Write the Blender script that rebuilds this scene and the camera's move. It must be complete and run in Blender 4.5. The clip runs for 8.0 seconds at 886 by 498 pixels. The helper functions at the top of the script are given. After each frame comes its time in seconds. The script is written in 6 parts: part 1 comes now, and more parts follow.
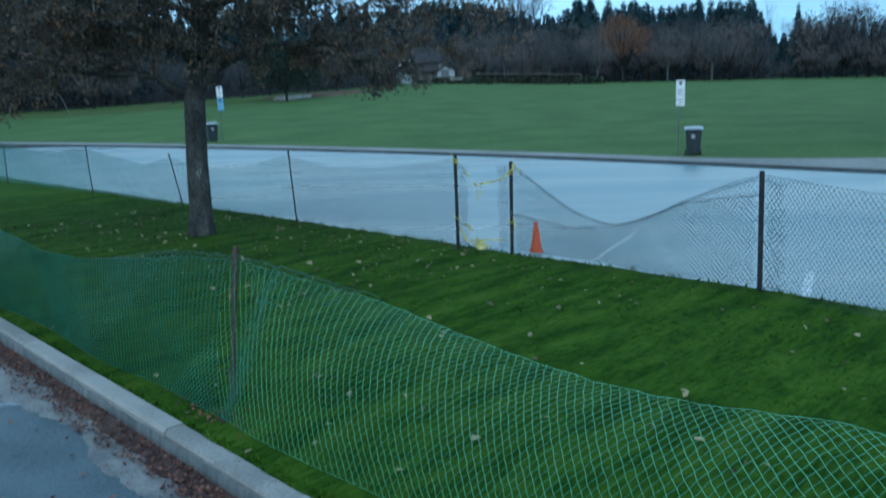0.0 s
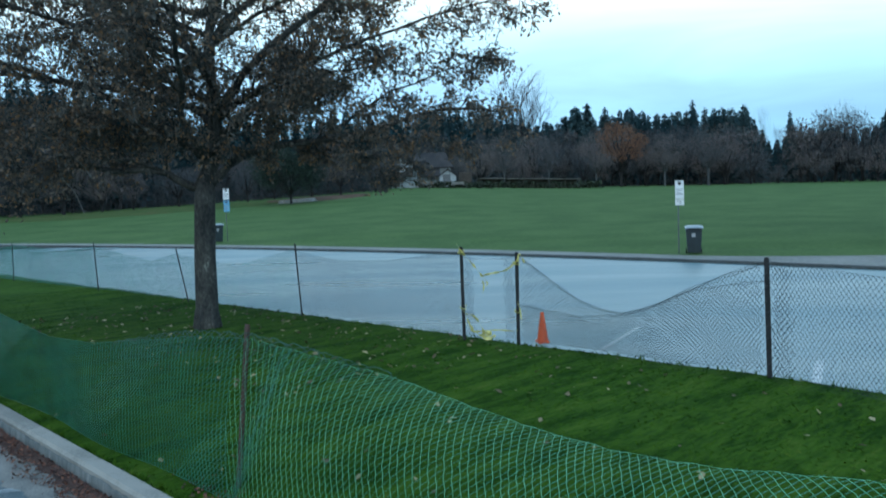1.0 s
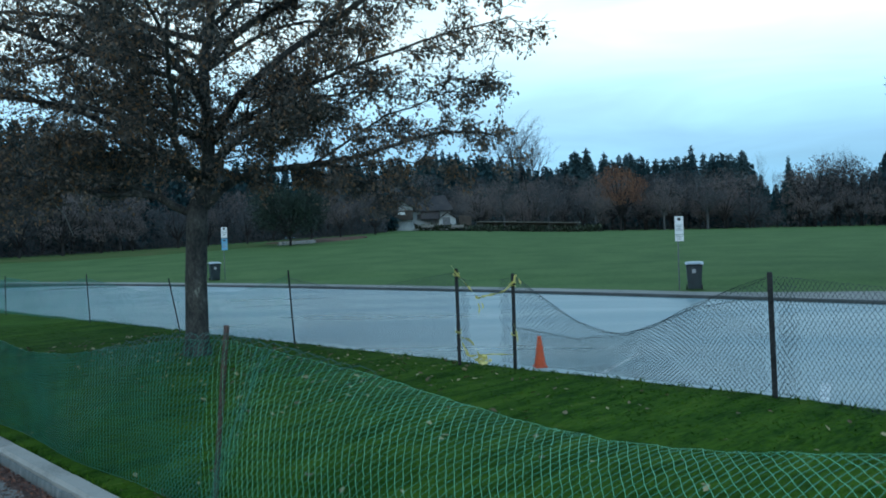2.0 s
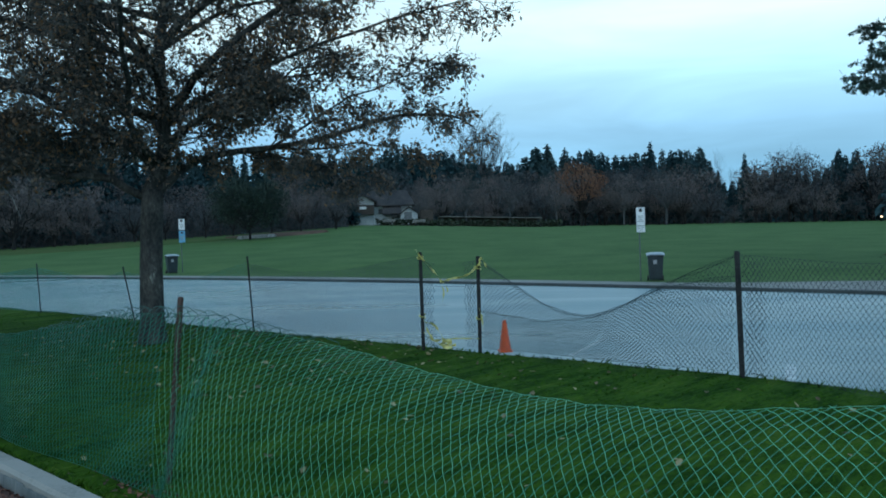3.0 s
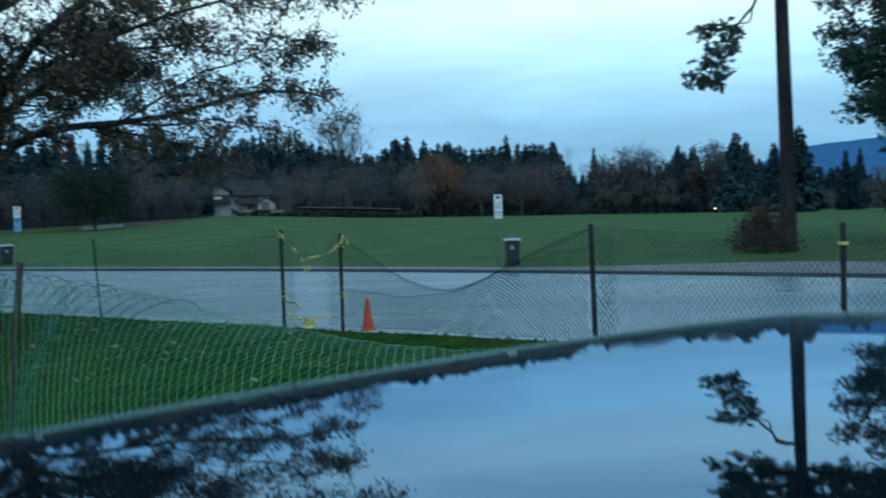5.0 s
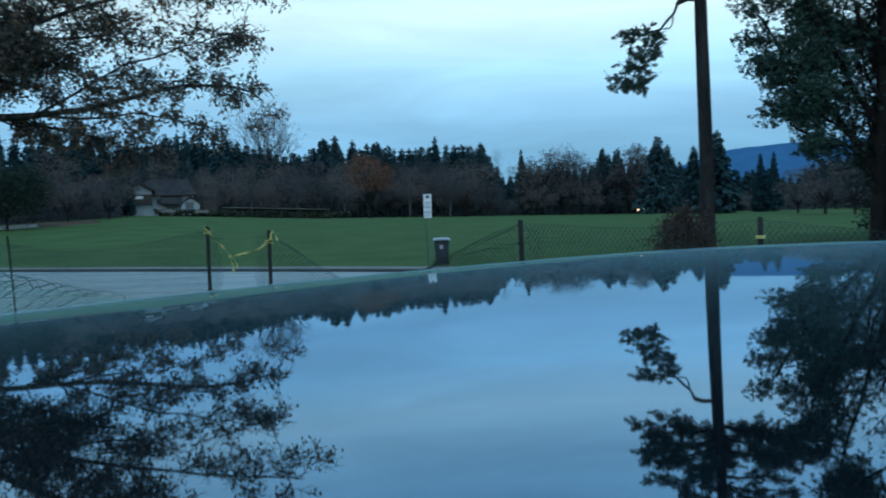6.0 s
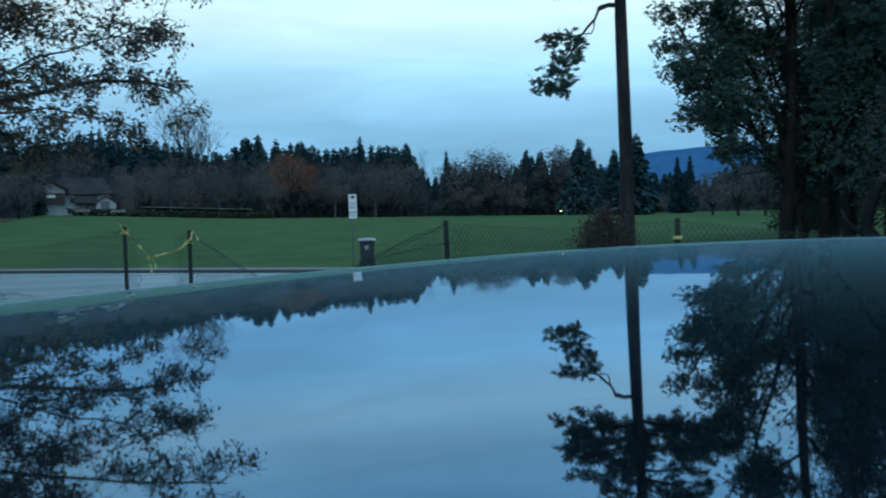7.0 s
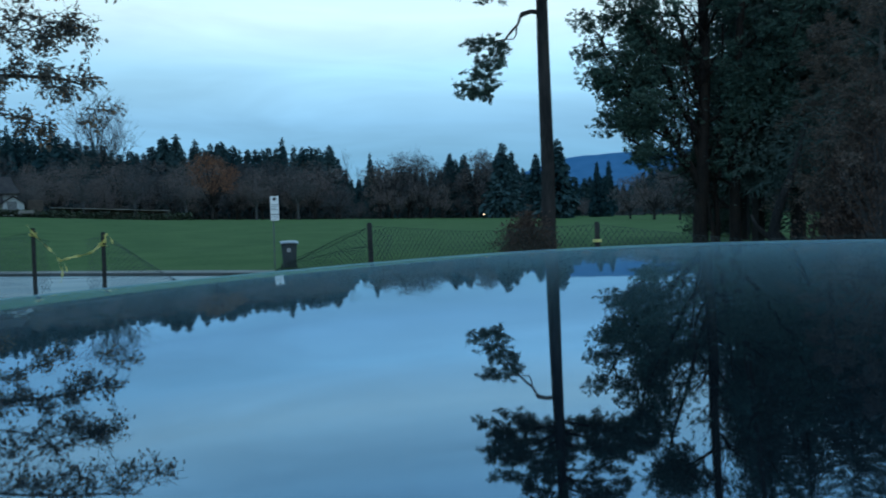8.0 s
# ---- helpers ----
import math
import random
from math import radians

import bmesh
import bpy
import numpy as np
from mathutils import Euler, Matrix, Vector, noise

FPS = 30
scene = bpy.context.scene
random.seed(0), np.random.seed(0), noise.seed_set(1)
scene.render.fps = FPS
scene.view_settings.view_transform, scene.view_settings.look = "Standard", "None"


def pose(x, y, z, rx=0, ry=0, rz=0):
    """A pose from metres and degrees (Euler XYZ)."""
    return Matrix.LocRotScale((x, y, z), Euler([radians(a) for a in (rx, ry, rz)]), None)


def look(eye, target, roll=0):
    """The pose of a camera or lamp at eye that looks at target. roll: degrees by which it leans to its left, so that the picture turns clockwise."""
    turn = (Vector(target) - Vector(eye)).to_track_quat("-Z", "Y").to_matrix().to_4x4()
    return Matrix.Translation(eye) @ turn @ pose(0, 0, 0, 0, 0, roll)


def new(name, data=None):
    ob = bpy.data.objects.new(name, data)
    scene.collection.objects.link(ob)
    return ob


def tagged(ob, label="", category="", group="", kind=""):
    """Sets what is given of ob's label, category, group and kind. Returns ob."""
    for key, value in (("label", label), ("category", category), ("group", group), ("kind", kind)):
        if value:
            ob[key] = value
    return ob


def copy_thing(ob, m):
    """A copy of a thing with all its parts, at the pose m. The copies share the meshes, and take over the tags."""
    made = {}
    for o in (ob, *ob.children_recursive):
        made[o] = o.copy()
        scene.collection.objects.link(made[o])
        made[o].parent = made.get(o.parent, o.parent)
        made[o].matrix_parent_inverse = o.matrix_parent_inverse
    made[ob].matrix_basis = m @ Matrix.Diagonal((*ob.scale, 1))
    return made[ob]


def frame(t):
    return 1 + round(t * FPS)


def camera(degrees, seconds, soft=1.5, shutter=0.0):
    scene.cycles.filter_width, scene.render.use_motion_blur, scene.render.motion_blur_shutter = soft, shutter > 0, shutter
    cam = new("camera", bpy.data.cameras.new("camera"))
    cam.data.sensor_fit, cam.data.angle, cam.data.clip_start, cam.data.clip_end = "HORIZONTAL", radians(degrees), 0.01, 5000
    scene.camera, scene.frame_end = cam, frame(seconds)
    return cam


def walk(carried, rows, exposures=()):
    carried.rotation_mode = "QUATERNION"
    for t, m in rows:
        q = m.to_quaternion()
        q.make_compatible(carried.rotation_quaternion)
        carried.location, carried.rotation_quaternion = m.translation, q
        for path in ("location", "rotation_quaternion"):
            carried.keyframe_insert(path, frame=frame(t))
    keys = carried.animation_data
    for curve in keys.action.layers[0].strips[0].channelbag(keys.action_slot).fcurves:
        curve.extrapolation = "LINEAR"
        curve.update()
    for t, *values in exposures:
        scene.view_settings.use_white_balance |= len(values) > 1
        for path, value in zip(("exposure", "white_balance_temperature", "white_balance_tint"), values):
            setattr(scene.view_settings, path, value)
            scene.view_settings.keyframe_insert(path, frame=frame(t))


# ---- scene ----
cam = camera(57.1, 8.0, soft=1.85, shutter=0.6)
PATH = [
    (0.0, (0.684, -0.26, 2.291), (0.566, 1.695, 1.888), -2.3),
    (0.5, (0.637, -0.298, 2.175), (0.523, 1.683, 1.925), -2.2),
    (1.0, (0.613, -0.343, 2.127), (0.5, 1.648, 1.975), -2.3),
    (1.2, (0.610, -0.335, 2.100), (0.497, 1.656, 1.983), -2.3),
    (2.3, (0.672, -0.030, 1.685), (0.567, 1.967, 1.649), -2.0),
    (2.5, (0.642, 0.002, 1.65), (0.603, 2.001, 1.606), -2.0),
    (3.0, (0.611, 0.097, 1.605), (0.596, 2.096, 1.551), -2.0),
    (3.5, (0.583, 0.152, 1.631), (0.586, 2.152, 1.571), -2.0),
    (4.0, (0.576, 0.169, 1.63), (0.638, 2.166, 1.562), -2.0),
    (4.5, (0.598, 0.130, 1.563), (0.719, 2.125, 1.489), -2.0),
    (4.6, (0.593, 0.127, 1.530), (0.732, 2.121, 1.455), -2.0),
    (4.7, (0.588, 0.125, 1.495), (0.781, 2.114, 1.417), -2.0),
    (5.8, (0.5393, 0.1038, 1.3577), (0.9983, 2.0478, 1.2697), -1.8),
    (6.0, (0.5392, 0.1044, 1.3587), (1.0362, 2.0394, 1.2707), -1.8),
    (6.5, (0.5389, 0.1058, 1.3568), (1.1229, 2.0168, 1.2668), -1.6),
    (7.0, (0.5386, 0.1072, 1.3569), (1.2106, 1.9892, 1.2649), -1.6),
    (7.5, (0.5383, 0.1086, 1.3569), (1.2993, 1.9566, 1.2649), -1.5),
    (8.0, (0.538, 0.110, 1.357), (1.383, 1.92, 1.267), -1.3),
]
walk(cam, [(t, look(eye, aim, roll)) for t, eye, aim, roll in PATH],
     [(0.0, 0.86, 5950, 2), (0.5, 0.89, 6200, 3), (1.0, 0.83, 6450, 4), (2.5, 0.47, 6300, 1), (3.5, 0.30, 6200, 0), (4.5, 0.30, 6150, 0), (6.0, 0.12, 5900, 0), (8.0, 0.10, 5900, 0)])

# ---- world and light: an overcast evening ----
world = bpy.data.worlds.new("overcast_sky")
scene.world = world
world.use_nodes = True
wn, wl = world.node_tree.nodes, world.node_tree.links
wn.clear()
w_out = wn.new("ShaderNodeOutputWorld")
w_bg = wn.new("ShaderNodeBackground")
w_sky = wn.new("ShaderNodeTexSky")
w_sky.sky_type = "NISHITA"
w_sky.sun_disc = False
w_sky.sun_elevation = radians(12)
w_sky.sun_rotation = radians(200)
w_sky.air_density, w_sky.dust_density = 1.0, 3.0
w_co = wn.new("ShaderNodeTexCoord")
w_sep = wn.new("ShaderNodeSeparateXYZ")
wl.new(w_co.outputs["Generated"], w_sep.inputs[0])
w_ramp = wn.new("ShaderNodeValToRGB")           # the cloud layer's colour by height above the horizon
els = w_ramp.color_ramp.elements
els[0].position, els[0].color = 0.0, (0.20, 0.42, 0.62, 1)
els[1].position, els[1].color = 1.0, (0.26, 0.48, 0.74, 1)
for p, c in ((0.06, (0.22, 0.45, 0.69, 1)), (0.11, (0.31, 0.56, 0.83, 1)), (0.17, (0.49, 0.78, 1.02, 1)), (0.23, (0.84, 1.03, 1.13, 1)), (0.32, (0.64, 0.90, 1.10, 1)), (0.42, (0.36, 0.61, 0.92, 1)), (0.6, (0.27, 0.50, 0.80, 1))):
    e = els.new(p)
    e.color = c
wl.new(w_sep.outputs["Z"], w_ramp.inputs[0])
w_map = wn.new("ShaderNodeMapping")
w_map.inputs["Scale"].default_value = (1.6, 1.6, 11.0)
wl.new(w_co.outputs["Generated"], w_map.inputs[0])
w_noise = wn.new("ShaderNodeTexNoise")
w_noise.inputs["Scale"].default_value = 1.7
w_noise.inputs["Detail"].default_value = 5.0
w_noise.inputs["Distortion"].default_value = 0.6
wl.new(w_map.outputs[0], w_noise.inputs["Vector"])
w_var = wn.new("ShaderNodeMapRange")
w_var.inputs["From Min"].default_value, w_var.inputs["From Max"].default_value = 0.3, 0.7
w_var.inputs["To Min"].default_value, w_var.inputs["To Max"].default_value = 0.84, 1.12
wl.new(w_noise.outputs["Fac"], w_var.inputs["Value"])
w_mul = wn.new("ShaderNodeVectorMath")
w_mul.operation = "SCALE"
wl.new(w_ramp.outputs["Color"], w_mul.inputs[0])
wl.new(w_var.outputs[0], w_mul.inputs["Scale"])
w_scale = wn.new("ShaderNodeVectorMath")
w_scale.operation = "SCALE"
w_scale.inputs["Scale"].default_value = 0.1
wl.new(w_sky.outputs["Color"], w_scale.inputs[0])
w_mix = wn.new("ShaderNodeMix")
w_mix.data_type = "RGBA"
w_mix.inputs["Factor"].default_value = 0.9
wl.new(w_scale.outputs[0], w_mix.inputs["A"])
wl.new(w_mul.outputs[0], w_mix.inputs["B"])
wl.new(w_mix.outputs["Result"], w_bg.inputs["Color"])
w_bg.inputs["Strength"].default_value = 1.0
wl.new(w_bg.outputs[0], w_out.inputs["Surface"])

sun_data = bpy.data.lights.new("sun", "SUN")
sun_data.energy, sun_data.angle, sun_data.color = 0.5, radians(40), (0.9, 0.96, 1.0)
sun = new("sun", sun_data)
sun.matrix_world = look((0, -20, 30), (0, 0, 0))


# ---- materials ----
def material(name, c1, c2, rough=0.8, scale=6.0, fine=60.0, bump=0.2, metal=0.0, c3=None, spec=0.5, per_object=0.0, per_island=0.0, coat=0.0, stretch=(1, 1, 1), rough2=None, world_space=True, turn=0.0, through_light=0.0):
    """Two-scale noise between c1 and c2, with grain in the relief."""
    m = bpy.data.materials.new(name)
    m.use_nodes = True
    nd, ln = m.node_tree.nodes, m.node_tree.links
    b = nd["Principled BSDF"]
    co = nd.new("ShaderNodeTexCoord")
    mp = nd.new("ShaderNodeMapping")
    if turn:                # streaks that run along a turned axis
        mp.vector_type = "TEXTURE"
        mp.inputs["Rotation"].default_value = (0, 0, radians(turn))
        stretch = tuple(1 / q for q in stretch)
    mp.inputs["Scale"].default_value = stretch
    if world_space:
        geo = nd.new("ShaderNodeNewGeometry")
        ln.new(geo.outputs["Position"], mp.inputs[0])
    else:
        ln.new(co.outputs["Object"], mp.inputs[0])
    n1 = nd.new("ShaderNodeTexNoise")
    n1.inputs["Scale"].default_value, n1.inputs["Detail"].default_value = scale, 4.0
    n2 = nd.new("ShaderNodeTexNoise")
    n2.inputs["Scale"].default_value, n2.inputs["Detail"].default_value = fine, 3.0
    ln.new(mp.outputs[0], n1.inputs["Vector"])
    ln.new(mp.outputs[0], n2.inputs["Vector"])
    add = nd.new("ShaderNodeMath")
    add.operation = "MULTIPLY_ADD"
    add.inputs[1].default_value = 0.45
    ln.new(n2.outputs["Fac"], add.inputs[0])
    half = nd.new("ShaderNodeMath")
    half.operation = "MULTIPLY"
    half.inputs[1].default_value = 0.55
    ln.new(n1.outputs["Fac"], half.inputs[0])
    ln.new(half.outputs[0], add.inputs[2])
    value = add.outputs[0]
    if per_object or per_island:
        if per_object:
            info = nd.new("ShaderNodeObjectInfo")
            rnd, amount = info.outputs["Random"], per_object
        else:
            gi = nd.new("ShaderNodeNewGeometry")
            rnd, amount = gi.outputs["Random Per Island"], per_island
        ro = nd.new("ShaderNodeMath")
        ro.operation = "MULTIPLY_ADD"
        ro.inputs[1].default_value = amount
        ln.new(rnd, ro.inputs[0])
        sub = nd.new("ShaderNodeMath")
        sub.operation = "SUBTRACT"
        sub.inputs[1].default_value = amount / 2
        ln.new(value, sub.inputs[0])
        ln.new(sub.outputs[0], ro.inputs[2])
        value = ro.outputs[0]
    ramp = nd.new("ShaderNodeValToRGB")
    el = ramp.color_ramp.elements
    el[0].position, el[0].color = 0.39, (*c1, 1)
    el[1].position, el[1].color = 0.60, (*c2, 1)
    if c3:
        e3 = el.new(0.74)
        e3.color = (*c3, 1)
    ln.new(value, ramp.inputs[0])
    ln.new(ramp.outputs[0], b.inputs["Base Color"])
    b.inputs["Roughness"].default_value = rough
    if rough2 is not None:
        rr = nd.new("ShaderNodeMapRange")
        rr.inputs["From Min"].default_value, rr.inputs["From Max"].default_value = 0.35, 0.65
        rr.inputs["To Min"].default_value, rr.inputs["To Max"].default_value = rough, rough2
        ln.new(n1.outputs["Fac"], rr.inputs["Value"])
        ln.new(rr.outputs[0], b.inputs["Roughness"])
    b.inputs["Metallic"].default_value = metal
    b.inputs["Specular IOR Level"].default_value = spec
    b.inputs["Coat Weight"].default_value = coat
    if bump:
        bp = nd.new("ShaderNodeBump")
        bp.inputs["Strength"].default_value = bump
        bp.inputs["Distance"].default_value = 0.02
        ln.new(n2.outputs["Fac"], bp.inputs["Height"])
        ln.new(bp.outputs[0], b.inputs["Normal"])
    if through_light:       # thin leaves let some light through
        tl = nd.new("ShaderNodeBsdfTranslucent")
        ln.new(ramp.outputs[0], tl.inputs["Color"])
        mx = nd.new("ShaderNodeMixShader")
        mx.inputs[0].default_value = through_light
        ln.new(b.outputs[0], mx.inputs[1])
        ln.new(tl.outputs[0], mx.inputs[2])
        ln.new(mx.outputs[0], nd["Material Output"].inputs["Surface"])
    return m


M_FIELD = material("field_grass", (0.050, 0.093, 0.032), (0.077, 0.128, 0.046), 0.95, 0.3, 6.0, 0.5, c3=(0.108, 0.142, 0.053), spec=0.05)
M_TURF = material("verge_turf", (0.010, 0.036, 0.003), (0.042, 0.090, 0.009), 0.95, 2.2, 14, 0.5, c3=(0.086, 0.108, 0.024), spec=0.05, stretch=(0.4, 1.6, 1), turn=46.9)
M_BLADE = material("grass_blade", (0.012, 0.042, 0.003), (0.048, 0.103, 0.009), 0.9, 2.2, 9, 0.0, per_island=0.18, c3=(0.092, 0.118, 0.022), spec=0.05, stretch=(0.4, 1.6, 1), turn=46.9)
# pale blue of the reflected sky is put into the road's base colour
M_ROAD = material("sky_tinted_asphalt", (0.076, 0.150, 0.174), (0.122, 0.208, 0.234), 0.27, 0.30, 70, 0.08, rough2=0.45, stretch=(0.35, 1.4, 1))
M_LOT = material("lot_asphalt", (0.036, 0.062, 0.074), (0.098, 0.130, 0.145), 0.65, 1.2, 70, 0.5)
M_GUTTER = material("gutter_concrete", (0.10, 0.105, 0.105), (0.205, 0.198, 0.185), 0.85, 4, 60, 0.5)
M_KERB = material("kerb_concrete", (0.165, 0.162, 0.150), (0.265, 0.256, 0.235), 0.85, 2.5, 45, 0.3, per_object=0.2)
M_KERBFACE = material("streaked_kerb_face", (0.055, 0.066, 0.068), (0.125, 0.132, 0.130), 0.8, 4.5, 30, 0.4, stretch=(1, 1, 0.15), c3=(0.23, 0.225, 0.21))
M_FARKERB = material("shaded_far_kerb", (0.030, 0.036, 0.036), (0.060, 0.066, 0.066), 0.9, 1.0, 20, 0.2)
M_PATH = material("gravel_path", (0.13, 0.135, 0.125), (0.22, 0.215, 0.20), 0.9, 0.4, 8, 0.2)
M_PALEPATH = material("pale_field_path", (0.20, 0.21, 0.20), (0.30, 0.30, 0.29), 0.9, 0.4, 8, 0.2)
M_DIRT = material("bare_earth", (0.070, 0.044, 0.034), (0.118, 0.078, 0.058), 0.95, 0.4, 3, 0.3, spec=0.03)
M_LEAFGRASS = material("leaf_strewn_grass", (0.045, 0.082, 0.026), (0.075, 0.088, 0.034), 0.95, 0.5, 5, 0.2, c3=(0.10, 0.075, 0.045), spec=0.03)
M_SOIL = material("damp_leaf_soil", (0.036, 0.020, 0.017), (0.080, 0.042, 0.033), 0.9, 5, 60, 0.6, c3=(0.11, 0.075, 0.06))
M_LINE = material("road_paint", (0.22, 0.27, 0.29), (0.58, 0.60, 0.60), 0.6, 7, 40, 0.1)
M_LINEFADED = material("faded_lot_paint", (0.11, 0.14, 0.16), (0.30, 0.32, 0.33), 0.7, 9, 60, 0.2)
M_BARK = material("bark", (0.030, 0.033, 0.033), (0.085, 0.084, 0.079), 0.95, 5.5, 30, 1.0, stretch=(1, 1, 0.5), c3=(0.27, 0.29, 0.25), spec=0.1)
M_BARKFIR = material("fir_bark", (0.017, 0.018, 0.020), (0.042, 0.040, 0.040), 0.95, 2, 14, 0.9, stretch=(1, 1, 0.2), spec=0.1)
M_BARKRED = material("arbutus_bark", (0.012, 0.012, 0.013), (0.030, 0.025, 0.022), 0.9, 2, 14, 0.5, stretch=(1, 1, 0.3), spec=0.1)
M_LEAFOAK = material("oak_leaf", (0.105, 0.105, 0.096), (0.195, 0.150, 0.115), 0.75, 0.5, 6, 0.0, per_island=0.5, c3=(0.25, 0.145, 0.075), spec=0.2, through_light=0.4)
M_DEADTWIG = material("pale_dead_twig", (0.12, 0.13, 0.13), (0.21, 0.22, 0.21), 0.8, 5, 40, 0.1)
M_LEAFFALL = material("fallen_leaf", (0.085, 0.060, 0.030), (0.19, 0.155, 0.085), 0.8, 2, 20, 0.1, per_island=1.2, c3=(0.28, 0.24, 0.13))
M_LEAFLITTER = material("leaf_litter", (0.046, 0.019, 0.015), (0.115, 0.040, 0.027), 0.8, 2, 20, 0.1, per_island=0.9, c3=(0.18, 0.075, 0.045))
# far needles: haze over the distance is put in as a lighter colour
M_CONIFER = material("hazy_conifer_needles", (0.022, 0.050, 0.060), (0.043, 0.076, 0.084), 0.95, 0.15, 1.2, 0.0, per_object=0.35, spec=0.03)
M_FIRNEEDLE = material("fir_needles", (0.048, 0.080, 0.074), (0.080, 0.118, 0.100), 0.9, 0.6, 4, 0.0, per_island=0.3, spec=0.03)
M_CEDAR = material("cedar_sprays", (0.054, 0.084, 0.082), (0.080, 0.114, 0.104), 0.95, 0.3, 2, 0.0, spec=0.02)
M_ARBLEAF = material("arbutus_leaf", (0.032, 0.066, 0.058), (0.066, 0.108, 0.086), 0.7, 0.6, 4, 0.0, per_island=0.5, spec=0.15)
M_HOLLY = material("dark_evergreen_leaf", (0.020, 0.034, 0.030), (0.040, 0.060, 0.048), 0.7, 0.5, 4, 0.0, per_island=0.4, spec=0.1)
# brown raised and cooled to paint the haze over the far woods
M_BROWN = material("hazy_brown_leaf", (0.075, 0.080, 0.088), (0.145, 0.127, 0.124), 0.95, 0.15, 1.2, 0.0, per_object=0.5, spec=0.03)
M_ORANGE = material("autumn_orange_leaf", (0.155, 0.086, 0.058), (0.240, 0.124, 0.080), 0.95, 0.3, 2, 0.0, spec=0.03)
M_TWIG = material("bare_twig", (0.060, 0.066, 0.072), (0.10, 0.104, 0.108), 0.9, 0.5, 5, 0.0, spec=0.1)
M_SHRUB = material("brown_shrub", (0.052, 0.040, 0.037), (0.098, 0.070, 0.058), 0.85, 0.8, 6, 0.0, per_island=0.5, spec=0.15)
M_BROWNTREE = material("dull_brown_leaf", (0.100, 0.088, 0.080), (0.172, 0.134, 0.112), 0.85, 0.8, 6, 0.0, per_island=0.5, spec=0.1, through_light=0.3)
M_HEDGE = material("hedge_leaf", (0.010, 0.018, 0.009), (0.022, 0.036, 0.016), 0.85, 0.6, 4, 0.2)
M_STEEL = material("dark_post_steel", (0.012, 0.014, 0.017), (0.028, 0.029, 0.031), 0.7, 8, 70, 0.2, metal=0.2)
M_RUST = material("rusty_stake_steel", (0.045, 0.028, 0.024), (0.10, 0.055, 0.042), 0.85, 9, 80, 0.3)
# one net's two strand directions: how light catches them is put into two greens
M_NET = material("green_plastic_net", (0.014, 0.16, 0.100), (0.028, 0.23, 0.145), 0.45, 3, 40, 0.0, spec=0.6)
M_NETPALE = material("lit_green_net", (0.09, 0.37, 0.20), (0.18, 0.50, 0.29), 0.45, 3, 40, 0.0, spec=0.5)
# upright left piece reflects less sky; that is put in as darker green
M_NETLOW = material("shaded_green_net", (0.010, 0.115, 0.080), (0.020, 0.18, 0.125), 0.5, 3, 40, 0.0, spec=0.5)
M_NETDARK = material("dark_green_net", (0.012, 0.055, 0.045), (0.022, 0.085, 0.068), 0.5, 3, 40, 0.0, spec=0.4)
M_NETFAR = material("dark_plastic_net", (0.012, 0.024, 0.026), (0.028, 0.044, 0.046), 0.6, 3, 40, 0.0)
M_NETTEAL = material("teal_plastic_net", (0.02, 0.12, 0.09), (0.035, 0.20, 0.14), 0.6, 3, 40, 0.0)
M_TAPE = material("yellow_tape", (0.50, 0.46, 0.13), (0.66, 0.60, 0.24), 0.45, 4, 30, 0.0)
M_CONE = material("orange_cone_plastic", (0.72, 0.075, 0.015), (0.88, 0.13, 0.03), 0.45, 6, 40, 0.05)
M_BIN = material("dark_bin_plastic", (0.010, 0.020, 0.026), (0.020, 0.034, 0.042), 0.5, 4, 30, 0.05)
M_LID = material("pale_bin_lid", (0.19, 0.23, 0.26), (0.30, 0.34, 0.37), 0.4, 4, 30, 0.05)
M_SIGN = material("white_sign_paint", (0.62, 0.64, 0.65), (0.78, 0.79, 0.79), 0.5, 4, 30, 0.0)
M_SIGNBLUE = material("blue_sign_paint", (0.10, 0.30, 0.48), (0.16, 0.40, 0.58), 0.5, 4, 30, 0.0)
M_INK = material("dark_sign_ink", (0.03, 0.03, 0.035), (0.06, 0.06, 0.065), 0.6, 4, 30, 0.0)
M_GREYTEXT = material("grey_sign_ink", (0.22, 0.23, 0.24), (0.32, 0.33, 0.34), 0.6, 4, 30, 0.0)
M_POLE = material("galvanised_pole", (0.09, 0.10, 0.11), (0.15, 0.16, 0.17), 0.5, 5, 40, 0.1, metal=0.4)
M_RENDERED = material("white_house_wall", (0.27, 0.31, 0.33), (0.42, 0.45, 0.46), 0.9, 0.9, 8, 0.1)
M_ROOFTILE = material("dark_house_roof", (0.030, 0.032, 0.036), (0.060, 0.056, 0.056), 0.95, 0.8, 5, 0.3, spec=0.05)
M_TIMBER = material("dark_house_timber", (0.03, 0.024, 0.02), (0.06, 0.048, 0.04), 0.8, 2, 20, 0.1)
M_PANE = material("house_window_pane", (0.03, 0.035, 0.04), (0.05, 0.055, 0.06), 0.1, 2, 10, 0.0)
# blue of the distance haze is put into the base colour
M_MOUNT = material("hazy_blue_mountain", (0.05, 0.13, 0.25), (0.065, 0.155, 0.29), 1.0, 0.004, 0.03, 0.0, spec=0.0)
M_PAINT = material("dark_blue_car_paint", (0.116, 0.158, 0.206), (0.126, 0.170, 0.220), 0.018, 3, 400, 0.0, metal=0.96, coat=0.2, world_space=False)
M_PAINT.node_tree.nodes["Principled BSDF"].inputs["Specular Tint"].default_value = (0.55, 0.76, 0.96, 1)
